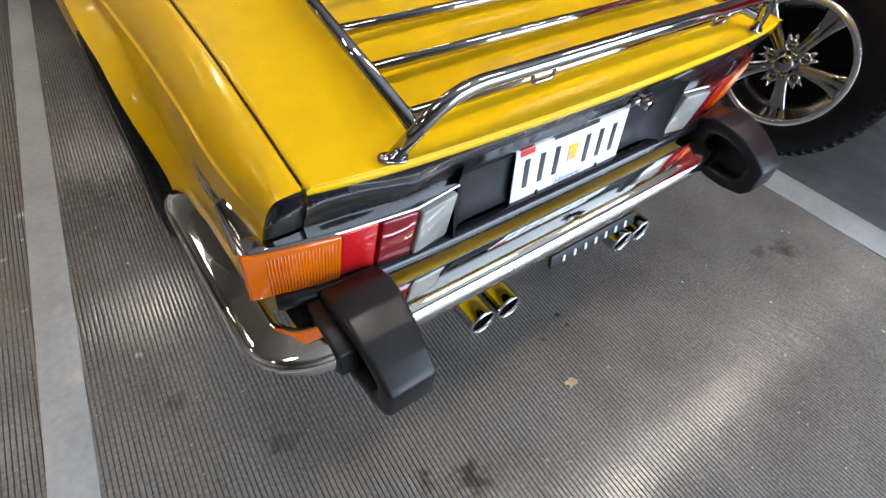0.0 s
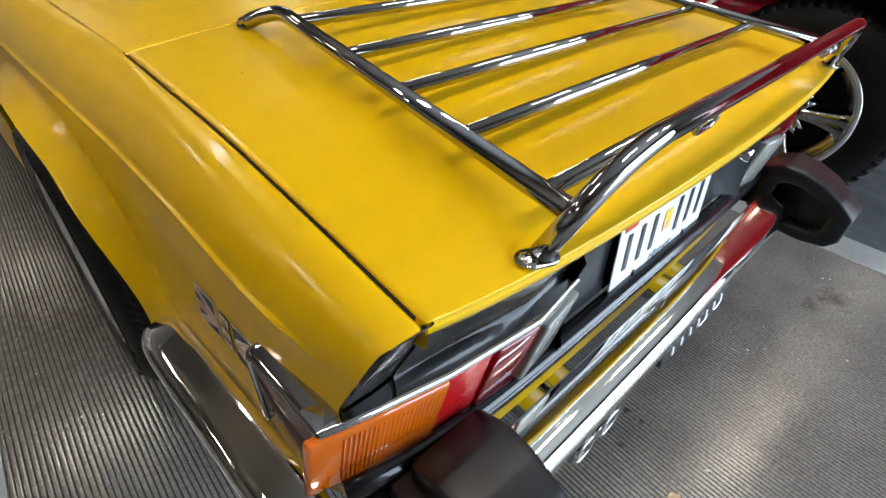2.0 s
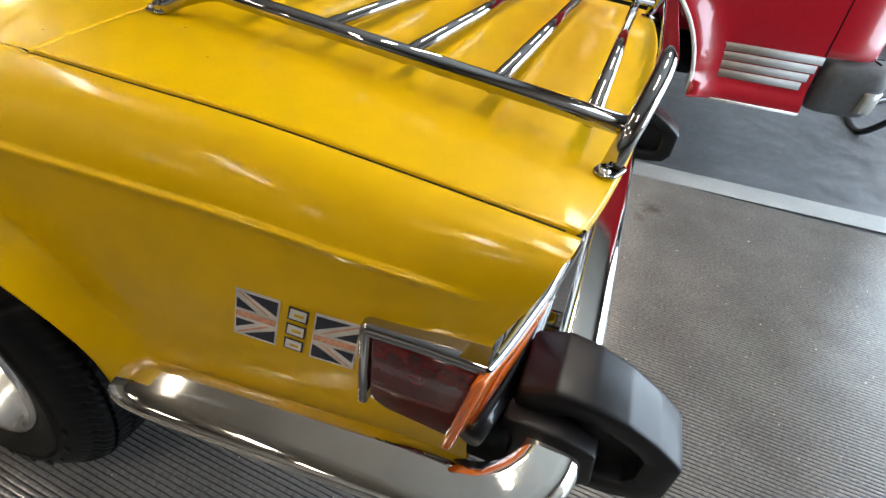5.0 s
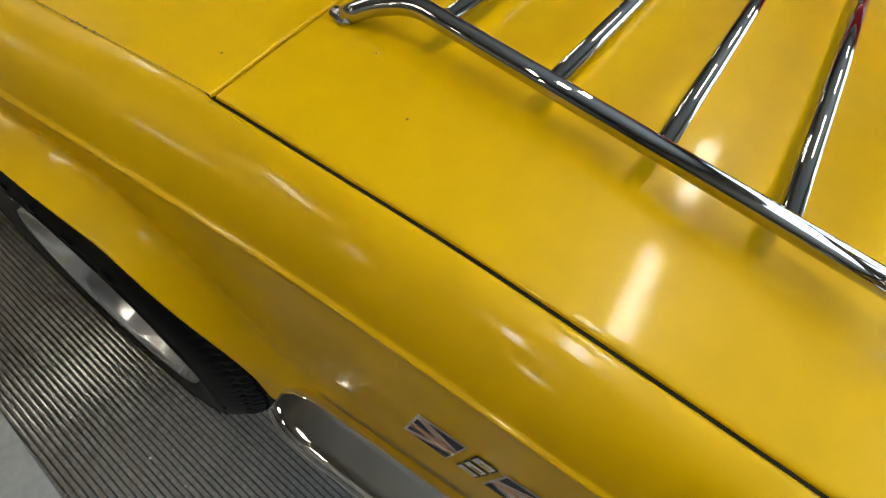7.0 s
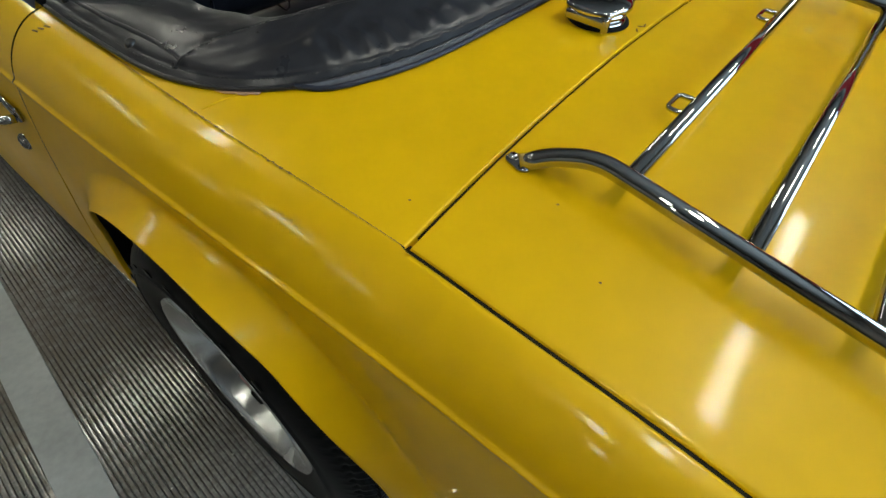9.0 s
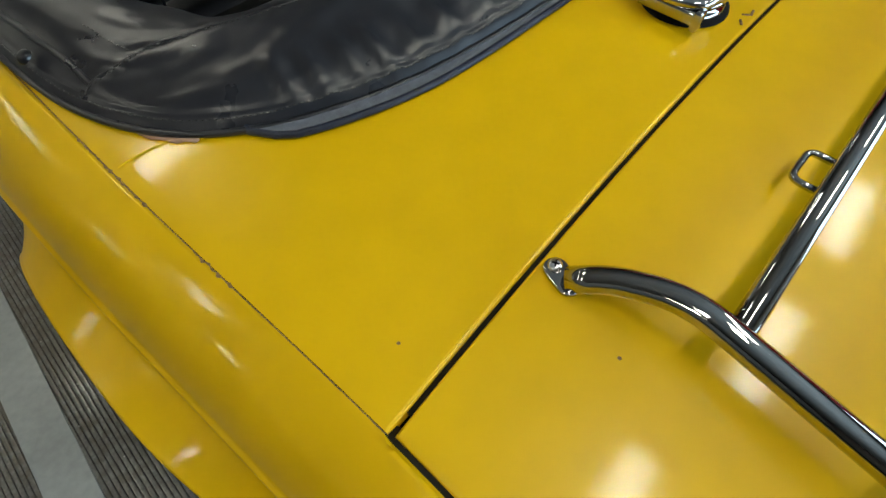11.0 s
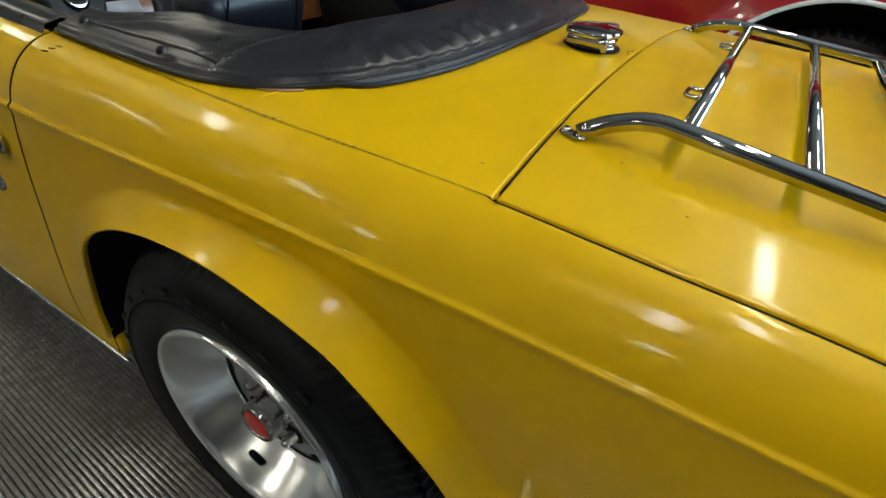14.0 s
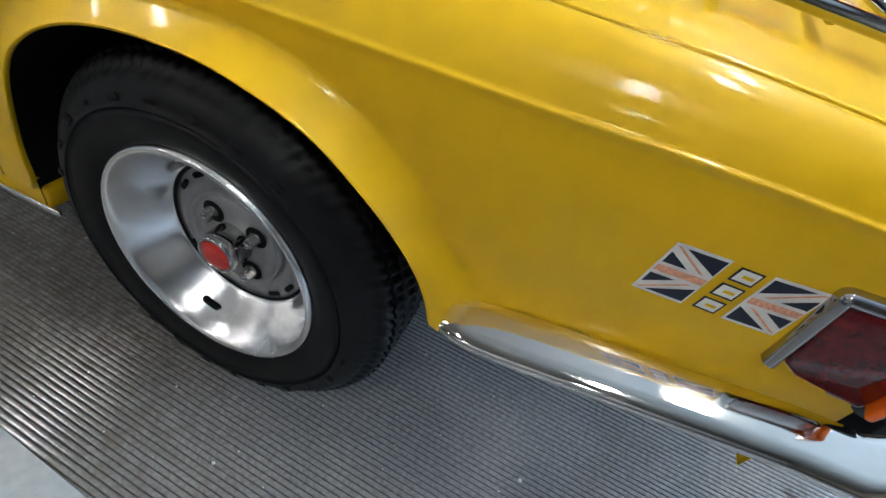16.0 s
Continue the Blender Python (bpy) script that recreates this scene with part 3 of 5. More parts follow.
for i in range(NX + 1):
    u = -1 + 2 * i / NX
    row = []
    y1 = min(0.30, cover_y(max(-0.54, min(0.54, u * 0.54))) + 0.035) if abs(u) < 0.995 else 0.5015
    for j in range(19):
        v = j / 18
        y = lid_front(u * 0.53) + 0.0026 + (y1 - lid_front(u * 0.53) - 0.0026) * v
        x = u * (edge_half(y) - 0.001)
        z = deck_z(x, y)
        row.append(Vector((x, y, z)))
    row[:1] = [row[0] + Vector((0, -0.0004, -0.014)), row[0] + Vector((0, -0.0001, -0.0012)), row[0] + Vector((0, 0.0008, 0)), row[0] + Vector((0, 0.0036, (row[1].z - row[0].z) * 0.25))]
    rows.append(row)
# side strips beside the cockpit
deck = part("rear_deck", grid(rows), PAINT, car)
for s in (-1, 1):
    strip = []
    for k in range(30):
        y = 0.02 + (0.5015 - 0.02) * k / 29
        e, z = edge_half(y), edge_z(y)
        strip.append([(s * (e - 0.001), y, z + 0.0002), (s * (e - 0.02), y, z + 0.0035), (s * (e - 0.07), y, z + 0.004), (s * (e - 0.075), y, z - 0.05)])
    part("cockpit_side", grid(strip), PAINT, car)
    strip = []
    for k in range(40):
        y = 0.5065 + (1.42 - 0.5065) * k / 39
        e, z = edge_half(y), edge_z(y)
        strip.append([(s * (e + 0.012), y, z - 0.008), (s * (e + 0.004), y, z + 0.010), (s * (e - 0.02), y, z + 0.016), (s * (e - 0.05), y, z + 0.008), (s * (e - 0.06), y, z - 0.16)])
    part("door_capping", grid(strip), VINYL, car, "black padded door capping")
part("bonnet", grid([[(u * (edge_half(y) - 0.002), y, edge_z(y) + 0.05 * (1 - abs(u) ** 2.4)) for u in (k / 16 - 1 for k in range(33))] for y in (1.42 + 1.38 * j / 24 for j in range(25))]), PAINT, car)
part("nose_panel", box((0.92, 0.06, 0.44), (0, 2.80, 0.565), 0.025, 3), PAINT, car)
part("scuttle", box((1.06, 0.22, 0.12), (0, 1.32, 0.77), 0.02), PAINT, car)

# seam filler cracks and shut-line backing strips
for s in (-1, 1):
    line = [(s * (edge_half(y) - 0.0022), y, edge_z(y) - 0.012) for y in (-0.81 + 0.60 * k / 40 for k in range(41))]
    part("gap_channel", tube(line, 0.010, 6), SEAL, car)
    if s < 0:
        rng = random.Random(4)
        rows = []
        for k in range(420):
            y = -0.218 + 0.52 * k / 419
            worn = ease(0.03, 0.07, y) * ease(0.19, 0.15, y) + ease(-0.075, -0.055, y) * ease(0.0, -0.02, y)
            chips = [0.0002 + 0.0003 * rng.random() + worn * 0.0030 * max(0.0, noise.noise(Vector((y * 150, 7, 3 * c))) + 0.3 * rng.random() - 0.12) for c in (0, 1)]
            e, z = edge_half(y), edge_z(y)
            rows.append([(-e - chips[0], y, z + 0.0012 - chips[0] * 0.35), (-e + chips[1], y, z + 0.0012)])
        part("cracked_seam", grid(rows), CHIP, car, "cracked seam filler with chipped paint")
part("deck_gap", tube([(x, lid_front(x), deck_z(x, lid_front(x)) - 0.013) for x in (-0.52 + 1.04 * k / 40 for k in range(41))], 0.010, 6), SEAL, car)
rows = []
for k in range(14):
    t = k / 13
    x = -0.545 + 0.044 * t
    y = 0.108 - 0.012 * t + 0.002 * math.sin(3 * t)
    rows.append([(x, y - 0.0016, deck_z(x, y) + 0.0008), (x, y, deck_z(x, y) + 0.0022), (x, y + 0.0016, deck_z(x, y) + 0.0008)])
part("deck_joint", grid(rows), PAINT, car)

# ---- tail ----
# upper black panel, below the lid's edge
def tail_y(h):
    """The tail's line in plan, along the lamps' top edge."""
    return lerp_table([(0.0, -0.815), (0.30, -0.815), (0.38, -0.822), (0.50, -0.812), (0.60, -0.788), (0.65, -0.772)], h)[0]


rows = []
for i in range(61):
    x = -0.541 + 1.082 * i / 60
    a = abs(x) / 0.588
    yr = -0.828 + 0.003 * a ** 6
    zt = 0.736 - 0.006 * a ** 8
    yb = tail_y(abs(x)) + 0.022
    w = ease(0.36, 0.541, abs(x))
    row = [(yr + 0.04, zt - 0.002), (yr + 0.004, zt - 0.006), (yr, zt - 0.016), (yr + 0.006, zt - 0.04), (yb - 0.012, 0.668), (yb - 0.004, 0.645), (yb + 0.004, 0.628), (yb + 0.03, 0.62)]
    rows.append([(x, y + (-0.827 + tail_shift(-0.825, z) - y) * (w if 0 < k < 6 else 0), z + (0.004 * w if k < 3 else 0)) for k, (y, z) in enumerate(row)])
part("tail_panel", grid(rows), TAILBLACK, car, "satin black upper tail panel")
for s in (-1, 1):
    # the black corner piece closing the wing's end
    ctrl = section(-0.825)
    rows = []
    for k in range(25):
        h, z = along(ctrl, 5.05 * k / 24)
        h -= 0.0025
        y = -0.8255 + tail_shift(-0.825, z)
        inn = min(h, 0.5405)
        rows.append([(s * (h + (inn - h) * f), y - 0.0015 * math.sin(math.pi * f) + (0.006 if f == 0 else 0), z - (0.003 if f == 0 else 0.0)) for f in (0, 0.03, 0.2, 0.5, 0.8, 0.97)] + [(s * (inn - 0.0005), y + 0.01, z)])
    part("corner_piece", grid(rows), TAILBLACK, car, "satin black corner panel with a vertical seam")
# recessed number-plate panel
rows = []
for i in range(25):
    x = -0.296 + 0.592 * i / 24
    e = ease(0.262, 0.296, abs(x))
    y0 = -0.778 - 0.030 * e
    rows.append([(x, y0 - 0.008, 0.660), (x, y0 - 0.003, 0.640), (x, y0, 0.60), (x, y0 - 0.002, 0.54), (x, y0 - 0.008, 0.515)])
part("plate_recess", grid(rows), RECESS, car, "satin black panel behind the plate")
part("tail_roll", tube([(x, -0.802 + 0.03 * (abs(x) / 0.6) ** 6, 0.504 - 0.004 * (1 - abs(x) / 0.6)) for x in (-0.6 + 1.2 * k / 40 for k in range(41))], 0.016, 12), TAILBLACK, car, "rounded black lower tail edge")
part("valance", grid([[(x, -0.79 + 0.03 * (abs(x) / 0.6) ** 4, 0.500), (x, -0.795 + 0.03 * (abs(x) / 0.6) ** 4, 0.46), (x, -0.78 + 0.03 * (abs(x) / 0.6) ** 4, 0.37), (x, -0.74, 0.31)] for x in (-0.585 + 1.17 * k / 30 for k in range(31))]), PAINT, car)


def lens_y(h, z):
    """The lamp lenses' outer face: swept in plan and leaning forward to its foot."""
    top = lerp_table([(0.28, -0.812), (0.304, -0.814), (0.38, -0.825), (0.50, -0.812), (0.60, -0.791), (0.64, -0.779)], h)[0]
    return top + (0.630 - z) * 0.19


def lens_block(x0, x1, top, low, proud, flip, depth=0.035):
    pts = []
    for x, z in ((x0, top), ((x0 + x1) / 2, top), (x1, top), (x1, low), ((x0 + x1) / 2, low), (x0, low)):
        pts.append((flip * x, lens_y(x, z) - proud, z))
    return slab(pts, Vector((0, 1, 0)), depth, 0.005, 3)


for s in (-1, 1):
    back = [(0.296, .634), (0.45, .634), (0.618, .634), (0.612, .508), (0.45, .508), (0.296, .508)]
    lamp = part("tail_lamp", slab([(s * x, lens_y(x, z) + 0.014, z) for x, z in back], (0, 1, 0), 0.03, 0.003), CHROME, car, "rear lamp cluster with amber, red and white lenses")
    ledge = []
    for k in range(20):
        x = 0.296 + (0.622 - 0.296) * k / 19
        y = lens_y(x, 0.63)
        ledge.append([(s * x, y + 0.03, 0.6375), (s * x, y + 0.004, 0.6365), (s * x, y - 0.002, 0.6335), (s * x, y + 0.002, 0.6300), (s * x, y + 0.02, 0.6290)])
    part("chrome_ledge", grid(ledge), CHROME, lamp, "chrome strip above the lenses")
    part("amber_lens", lens_block(0.500, 0.634, 0.6285, 0.513, 0.003, s, 0.011), AMBER, lamp, "ribbed amber indicator lens")
    part("red_reflector", lens_block(0.441, 0.4995, 0.6275, 0.516, -0.002, s), REFLEX, lamp, "bright red reflector")
    part("red_lens", lens_block(0.378, 0.4405, 0.6275, 0.517, 0.002, s), RED, lamp, "dark red brake lens")
    part("white_lens", lens_block(0.302, 0.3775, 0.6265, 0.518, 0.009, s), CLEAR, lamp, "milky white reversing lens")
    for k in range(22):
        x = 0.506 + 0.0046 * k
        part("lens_rib", tube([(s * x, lens_y(x, 0.616) - 0.003, 0.616), (s * x, lens_y(x, 0.524) - 0.003, 0.524)], 0.0007, 5), AMBER, lamp)

    def sp(y, z, out):
        return (s * (flank_at(max(y, -0.70), min(z, 0.65)) + out), y, z)
    path = [Vector((0, y, z)) for y, z in ((-0.780, 0.6365), (-0.730, 0.6368))] + bent([(0, -0.720, 0.6368), (0, -0.658, 0.6365), (0, -0.651, 0.5200)], 0.012, 6)
    rows = []
    for k, q in enumerate(path):
        way = (path[min(k + 1, len(path) - 1)] - path[max(k - 1, 0)]).normalized()
        inn = Vector((0, -way.z, way.y))
        inn = inn if inn.dot(Vector((0, -0.72, 0.57)) - q) > 0 else -inn
        rows.append([sp(q.y + inn.y * d, q.z + inn.z * d, out) for d, out in ((-0.001, -0.010), (0.0, 0.0085), (0.0022, 0.0125), (0.0060, 0.0150), (0.0105, 0.0150), (0.0130, 0.0130), (0.0138, 0.0))])
    part("side_surround", grid(rows), CHROME, lamp, "chunky chrome side lamp surround")
    part("side_lens", slab([sp(y, z, -0.008) for y, z in [(-0.671, 0.6225), (-0.776, 0.6225), (-0.755, 0.509), (-0.684, 0.519), (-0.667, 0.531)]], (s, 0, 0), 0.021, 0.004, 3), DEEPRED, lamp, "dark red side marker lens")

for s in (-1, 1):
    part("bumper_bracket", box((0.15, 0.12, 0.05), (s * 0.510, -0.755, 0.462), 0.012), DARK, car, "black bumper bracket")
# rear bumper: a pressed section swept round the tail
PROFILE = [(-0.064, 0.0190), (-0.062, 0.0215), (-0.048, 0.0170), (-0.034, 0.0125), (-0.020, 0.0078), (-0.011, 0.0045), (-0.004, -0.0025), (0.0, -0.013), (-0.0015, -0.025), (-0.007, -0.035), (-0.015, -0.041), (-0.025, -0.043), (-0.034, -0.038)]


def bumper_path():
    out = []
    for k in range(26):
        t = k / 25
        out.append((Vector((-0.678 + 0.004 * t, -0.314 - 0.40 * t, 0.408 + 0.048 * t)), Vector((-1, 0.02, 0))))
    c = Vector((-0.552, -0.775, 0))
    for k in range(1, 18):
        a = math.pi / 2 * k / 18
        d = Vector((-math.cos(a), -math.sin(a), 0))
        out.append((Vector((c.x + 0.122 * d.x, c.y + 0.120 * d.y, 0.456 + 0.016 * k / 17)), d))
    for k in range(41):
        x = -0.55 + 1.10 * k / 40
        out.append((Vector((x, -0.895 - 0.004 * (1 - (x / 0.55) ** 2), 0.472)), Vector((0, -1, 0))))
    half = out[:26 + 17]
    for p, n in half[::-1]:
        out.append((Vector((-p.x, p.y, p.z)), Vector((-n.x, n.y, 0))))
    return out


rows = []
path = bumper_path()
REAR = [(-0.064, 0.0165), (-0.062, 0.0178), (-0.050, 0.0172), (-0.038, 0.0162), (-0.024, 0.0146), (-0.014, 0.0125), (-0.007, 0.0085), (-0.002, 0.0015), (0.0, -0.008), (-0.001, -0.020), (-0.004, -0.030), (-0.010, -0.037), (-0.030, -0.040)]
for i, (p, n) in enumerate(path):
    n = n.normalized()
    back = abs(n.y) ** 2
    profile = [(o + (ro - o) * back, (h if h > -0.003 else h * 0.62) * (1 - back) + rh * back) for (o, h), (ro, rh) in zip(PROFILE, REAR)]
    e = min(i, len(path) - 1 - i)
    k = 1.0 if e > 5 else [0.25, 0.62, 0.80, 0.90, 0.96, 0.99][e]
    outer_shift = 0.0 if e > 5 else -0.02 * (1 - k)
    rows.append([p + n * (o * (0.6 + 0.4 * k) + outer_shift) + Vector((0, 0, -0.008 + (h + 0.008) * (0.5 + 0.5 * k))) for o, h in profile])
bumper = part("rear_bumper", grid(rows), WORN_CHROME, car, "polished chrome rear bumper wrapping round the tail")

# rubber overriders
side_outline = [(-0.806, 0.530), (-0.845, 0.545), (-0.885, 0.541), (-0.925, 0.528), (-0.962, 0.507), (-0.988, 0.487), (-0.995, 0.480), (-0.993, 0.424), (-0.976, 0.404), (-0.932, 0.398), (-0.888, 0.402), (-0.842, 0.412), (-0.806, 0.435)]
for s in (-1, 1):
    # a moulded shell: a rounded band round a hollow flank, with a web inside
    c = Vector((0, -0.900, 0.462))
    rows = []
    for q in bent([(0, y, z) for y, z in side_outline + side_outline[:2]], 0.004, 3)[1:-1]:
        soft, inn, deep = q + (c - q) * 0.05, q + (c - q) * 0.34, q + (c - q) * 0.40
        loop = [(0.453, q), (0.535, q), (0.5405, q + (c - q) * 0.018), (0.543, soft), (0.543, inn), (0.539, deep), (0.520, deep), (0.468, deep), (0.449, deep), (0.445, inn), (0.445, soft), (0.4475, q + (c - q) * 0.018)]
        rows.append([(s * (0.496 + (x - 0.496) * (1.04 - 0.20 * ease(-0.84, -0.995, p.y))), p.y, p.z) for x, p in loop])
    over = sharp(part("overrider", grid(rows, closed_u=True, closed_v=True), RUBBER, car, "black moulded rubber overrider with hollow sides"), 50)
    web = [c + (Vector((0, y, z)) - c) * 0.66 for y, z in side_outline]
    part("overrider_web", slab([(s * 0.478, p.y, p.z) for p in web], (s, 0, 0), 0.032), RUBBER, over, smooth=False)
    part("mounting_sleeve", slab([(s * 0.566, y, z) for y, z in [(-0.80, 0.508), (-0.86, 0.505), (-0.903, 0.492), (-0.908, 0.445), (-0.88, 0.42), (-0.80, 0.43)]], (-s, 0, 0), 0.03, 0.004), RUBBER, over)

# exhausts: two pairs of chrome tips
for x0 in (-0.236, -0.165, 0.205, 0.277):
    end = Vector((x0, -0.872, 0.288))
    ex = part("exhaust_tip", tube([(x0, -0.56, 0.295), (x0, -0.70, 0.293), end], 0.031, 32, ends=False), CHROME, car, "chrome exhaust tip")
    part("rolled_rim", lathe([(0.002, 0.0312), (-0.002, 0.0308), (-0.0035, 0.0292), (-0.002, 0.0276), (0.004, 0.0270)], end, (0, 1, 0.03), 32), STEEL, ex, "bright rolled rim")
    part("exhaust_bore", lathe([(0.003, 0.0271), (0.12, 0.0268), (0.12, 0.0)], end, (0, 1, 0.03), 28), SOOT, ex, "sooty exhaust bore")
part("silencer", box((0.62, 0.16, 0.10), (0.01, -0.60, 0.29), 0.04, 4), TRUCKGREY, car)

# nameplate under the bumper
badge = part("nameplate", box((0.262, 0.010, 0.032), (0.036, -0.886, 0.402), 0.002, turn=Matrix.Rotation(radians(-12), 3, "X")), INK, car, "black strip with pale raised bars")
for k in range(7):
    part("bar", box((0.007, 0.003, 0.016), (-0.060 + 0.032 * k, -0.8925, 0.4015), 0.001, 1, Matrix.Rotation(radians(-12), 3, "X")), PLATE, badge)

# number plate
LEAN_P = Matrix.Rotation(radians(-5), 3, "X")
pc = Vector((0.003, -0.7890, 0.573))


def on_plate(u, v, out=0.0):
    return pc + LEAN_P @ Vector((u, -out, v))


def rounded(w, h, r, f, n=5):
    pts = []
    for cx, cy, a0 in ((w / 2 - r, -h / 2 + r, -90), (w / 2 - r, h / 2 - r, 0), (-w / 2 + r, h / 2 - r, 90), (-w / 2 + r, -h / 2 + r, 180)):
        for k in range(n + 1):
            a = radians(a0 + 90 * k / n)
            pts.append(f(cx + r * math.cos(a), cy + r * math.sin(a)))
    return pts


plate = part("number_plate", slab(rounded(0.305, 0.152, 0.014, lambda u, v: on_plate(u, v)), LEAN_P @ Vector((0, -1, 0)), 0.0025, 0.001, 1), PLATE, car, "white embossed number plate with black bars", smooth=False)


def plate_bar(u0, u1, v0, v1, material, slant=0.0, name="bar"):
    out = 0.0032
    return part(name, slab([on_plate(u0, v0, out), on_plate(u1, v0, out), on_plate(u1 + slant, v1, out), on_plate(u0 + slant, v1, out)], LEAN_P @ Vector((0, -1, 0)), 0.0008), material, plate, smooth=False)


for u in (-0.122, -0.083, -0.044, 0.040, 0.079, 0.118):
    plate_bar(u - 0.006, u + 0.006, -0.032, 0.030, INK)
plate_bar(-0.060, 0.062, 0.048, 0.056, INK)
plate_bar(-0.012, 0.012, 0.004, 0.022, GOLD)
plate_bar(-0.012, 0.000, -0.014, 0.003, FADED)
plate_bar(0.0005, 0.012, -0.014, 0.003, GOLD)
plate_bar(-0.143, -0.108, 0.040, 0.052, CAPRED)
plate_bar(-0.1, 0.1, -0.0705, -0.0695, STICKER)
for u in (-0.085, 0.085):
    part("plate_bolt", lathe([(0, 0.004), (-0.002, 0.0035), (-0.003, 0.0)], on_plate(u, -0.055, 0.003), LEAN_P @ Vector((0, 1, 0)), 10), INK, plate)
text = bpy.data.curves.new("plate_legend", "FONT")
text.body, text.size, text.align_x, text.extrude, text.shear = "Historic", 0.024, "CENTER", 0.0003, 0.2
legend = new("plate_legend", text)
text.materials.append(mat("legend_grey", (0.20, 0.21, 0.24), 0.5))
legend.matrix_world = Matrix.Translation(on_plate(0.0, -0.060, 0.0032)) @ LEAN_P.to_4x4() @ pose(0, 0, 0, 90, 0, 0)
legend.parent = plate
# boot lock
part("boot_lock", join(tube([(0.13, -0.80, 0.668), (0.13, -0.838, 0.664)], 0.011, 16), tube([(0.10, -0.815, 0.666), (0.16, -0.815, 0.668)], 0.007, 12)), CHROME, car, "small chrome boot lock button")


# ---- wheels ----
def wheel_at(x, y, z, s, name="wheel"):
    """A steel road wheel with a wide bright trim ring; x is the face of the rim's lip."""
    ax = (s, 0, 0)
    c = (x, y, z)
    w = part("wheel", lathe([(-0.080, 0.134), (-0.084, 0.128), (-0.080, 0.118), (-0.074, 0.108), (-0.072, 0.098), (-0.080, 0.089), (-0.076, 0.083), (-0.068, 0.078), (-0.066, 0.060), (-0.066, 0.04), (-0.062, 0.0)], c, ax, 64), DISC, car, "silver pressed steel wheel with bright trim ring")
    part("tyre", tyre_mesh(x, y, z, s), TYRE, w, "black road tyre with ribbed tread")
    part("trim_ring", lathe([(-0.006, 0.1945), (0.002, 0.1925), (0.0035, 0.188), (0.000, 0.182), (-0.008, 0.176), (-0.024, 0.166), (-0.044, 0.155), (-0.062, 0.145), (-0.074, 0.138), (-0.079, 0.134), (-0.080, 0.128)], c, ax, 72), STEEL, w, "brushed bright trim ring")
    part("ring_gap", lathe([(-0.0785, 0.1365), (-0.0790, 0.1275)], c, ax, 64), DARK, w)
    part("disc_step", lathe([(-0.0690, 0.0885), (-0.0665, 0.0875), (-0.0655, 0.0855), (-0.0680, 0.0820)], c, ax, 64), DISC, w)
    part("hub_cap", lathe([(-0.07, 0.036), (-0.024, 0.036), (-0.014, 0.0345), (-0.011, 0.031), (-0.012, 0.028), (-0.015, 0.0275)], (x - s * 0.010, y, z), ax, 32), CHROME, w, "chrome centre cap")
    part("cap_badge", lathe([(-0.015, 0.0278), (-0.012, 0.025), (-0.010, 0.014), (-0.0095, 0.0)], (x - s * 0.010, y, z), ax, 32), CAPRED, w, "red centre badge")
    for k in range(4):
        a = radians(56 + 90 * k)
        dy, dz = 0.0572 * math.cos(a), 0.0572 * math.sin(a)
        part("lug_nut", lathe([(-0.070, 0.0125), (-0.060, 0.0122), (-0.054, 0.010), (-0.046, 0.0095), (-0.041, 0.007), (-0.039, 0.0)], (x, y + dy, z + dz), ax, 6 if k % 2 else 12), CHROME, w, "chrome lug nut")
        part("nut_recess", lathe([(-0.0645, 0.020), (-0.0640, 0.019), (-0.066, 0.0)], (x, y + dy, z + dz), ax, 18), DARK, w)
    for k in range(16):
        a = 2 * math.pi * (k + 0.5) / 16
        if k % 4 in (0, 3):
            continue
        p = Vector((x + s * -0.0765, y + 0.116 * math.cos(a), z + 0.116 * math.sin(a)))
        part("vent_slot", box((0.006, 0.010, 0.024), p, 0.003, 2, Matrix.Rotation(a - math.pi / 2 + math.pi / 2, 3, "X")), DARK, w)
    part("valve_slot", box((0.010, 0.036, 0.019), (x - s * 0.0375, y + 0.045, z - 0.152), 0.0045, 3, Matrix.Rotation(0.3, 3, "X")), DARK, w, "dark valve slot")
    for k in range(26):
        if k % 13 > 8:
            continue
        a = 2 * math.pi * k / 26 + 0.25
        part("raised_mark", box((0.0016, 0.020 if k % 3 else 0.012, 0.006 if k % 2 else 0.011), (x + s * (0.0072 if k % 2 else 0.0068), y + 0.262 * math.cos(a), z + 0.262 * math.sin(a)), 0.0005, 1, Matrix.Rotation(a + math.pi / 2, 3, "X")), TYRE, w)
    return w


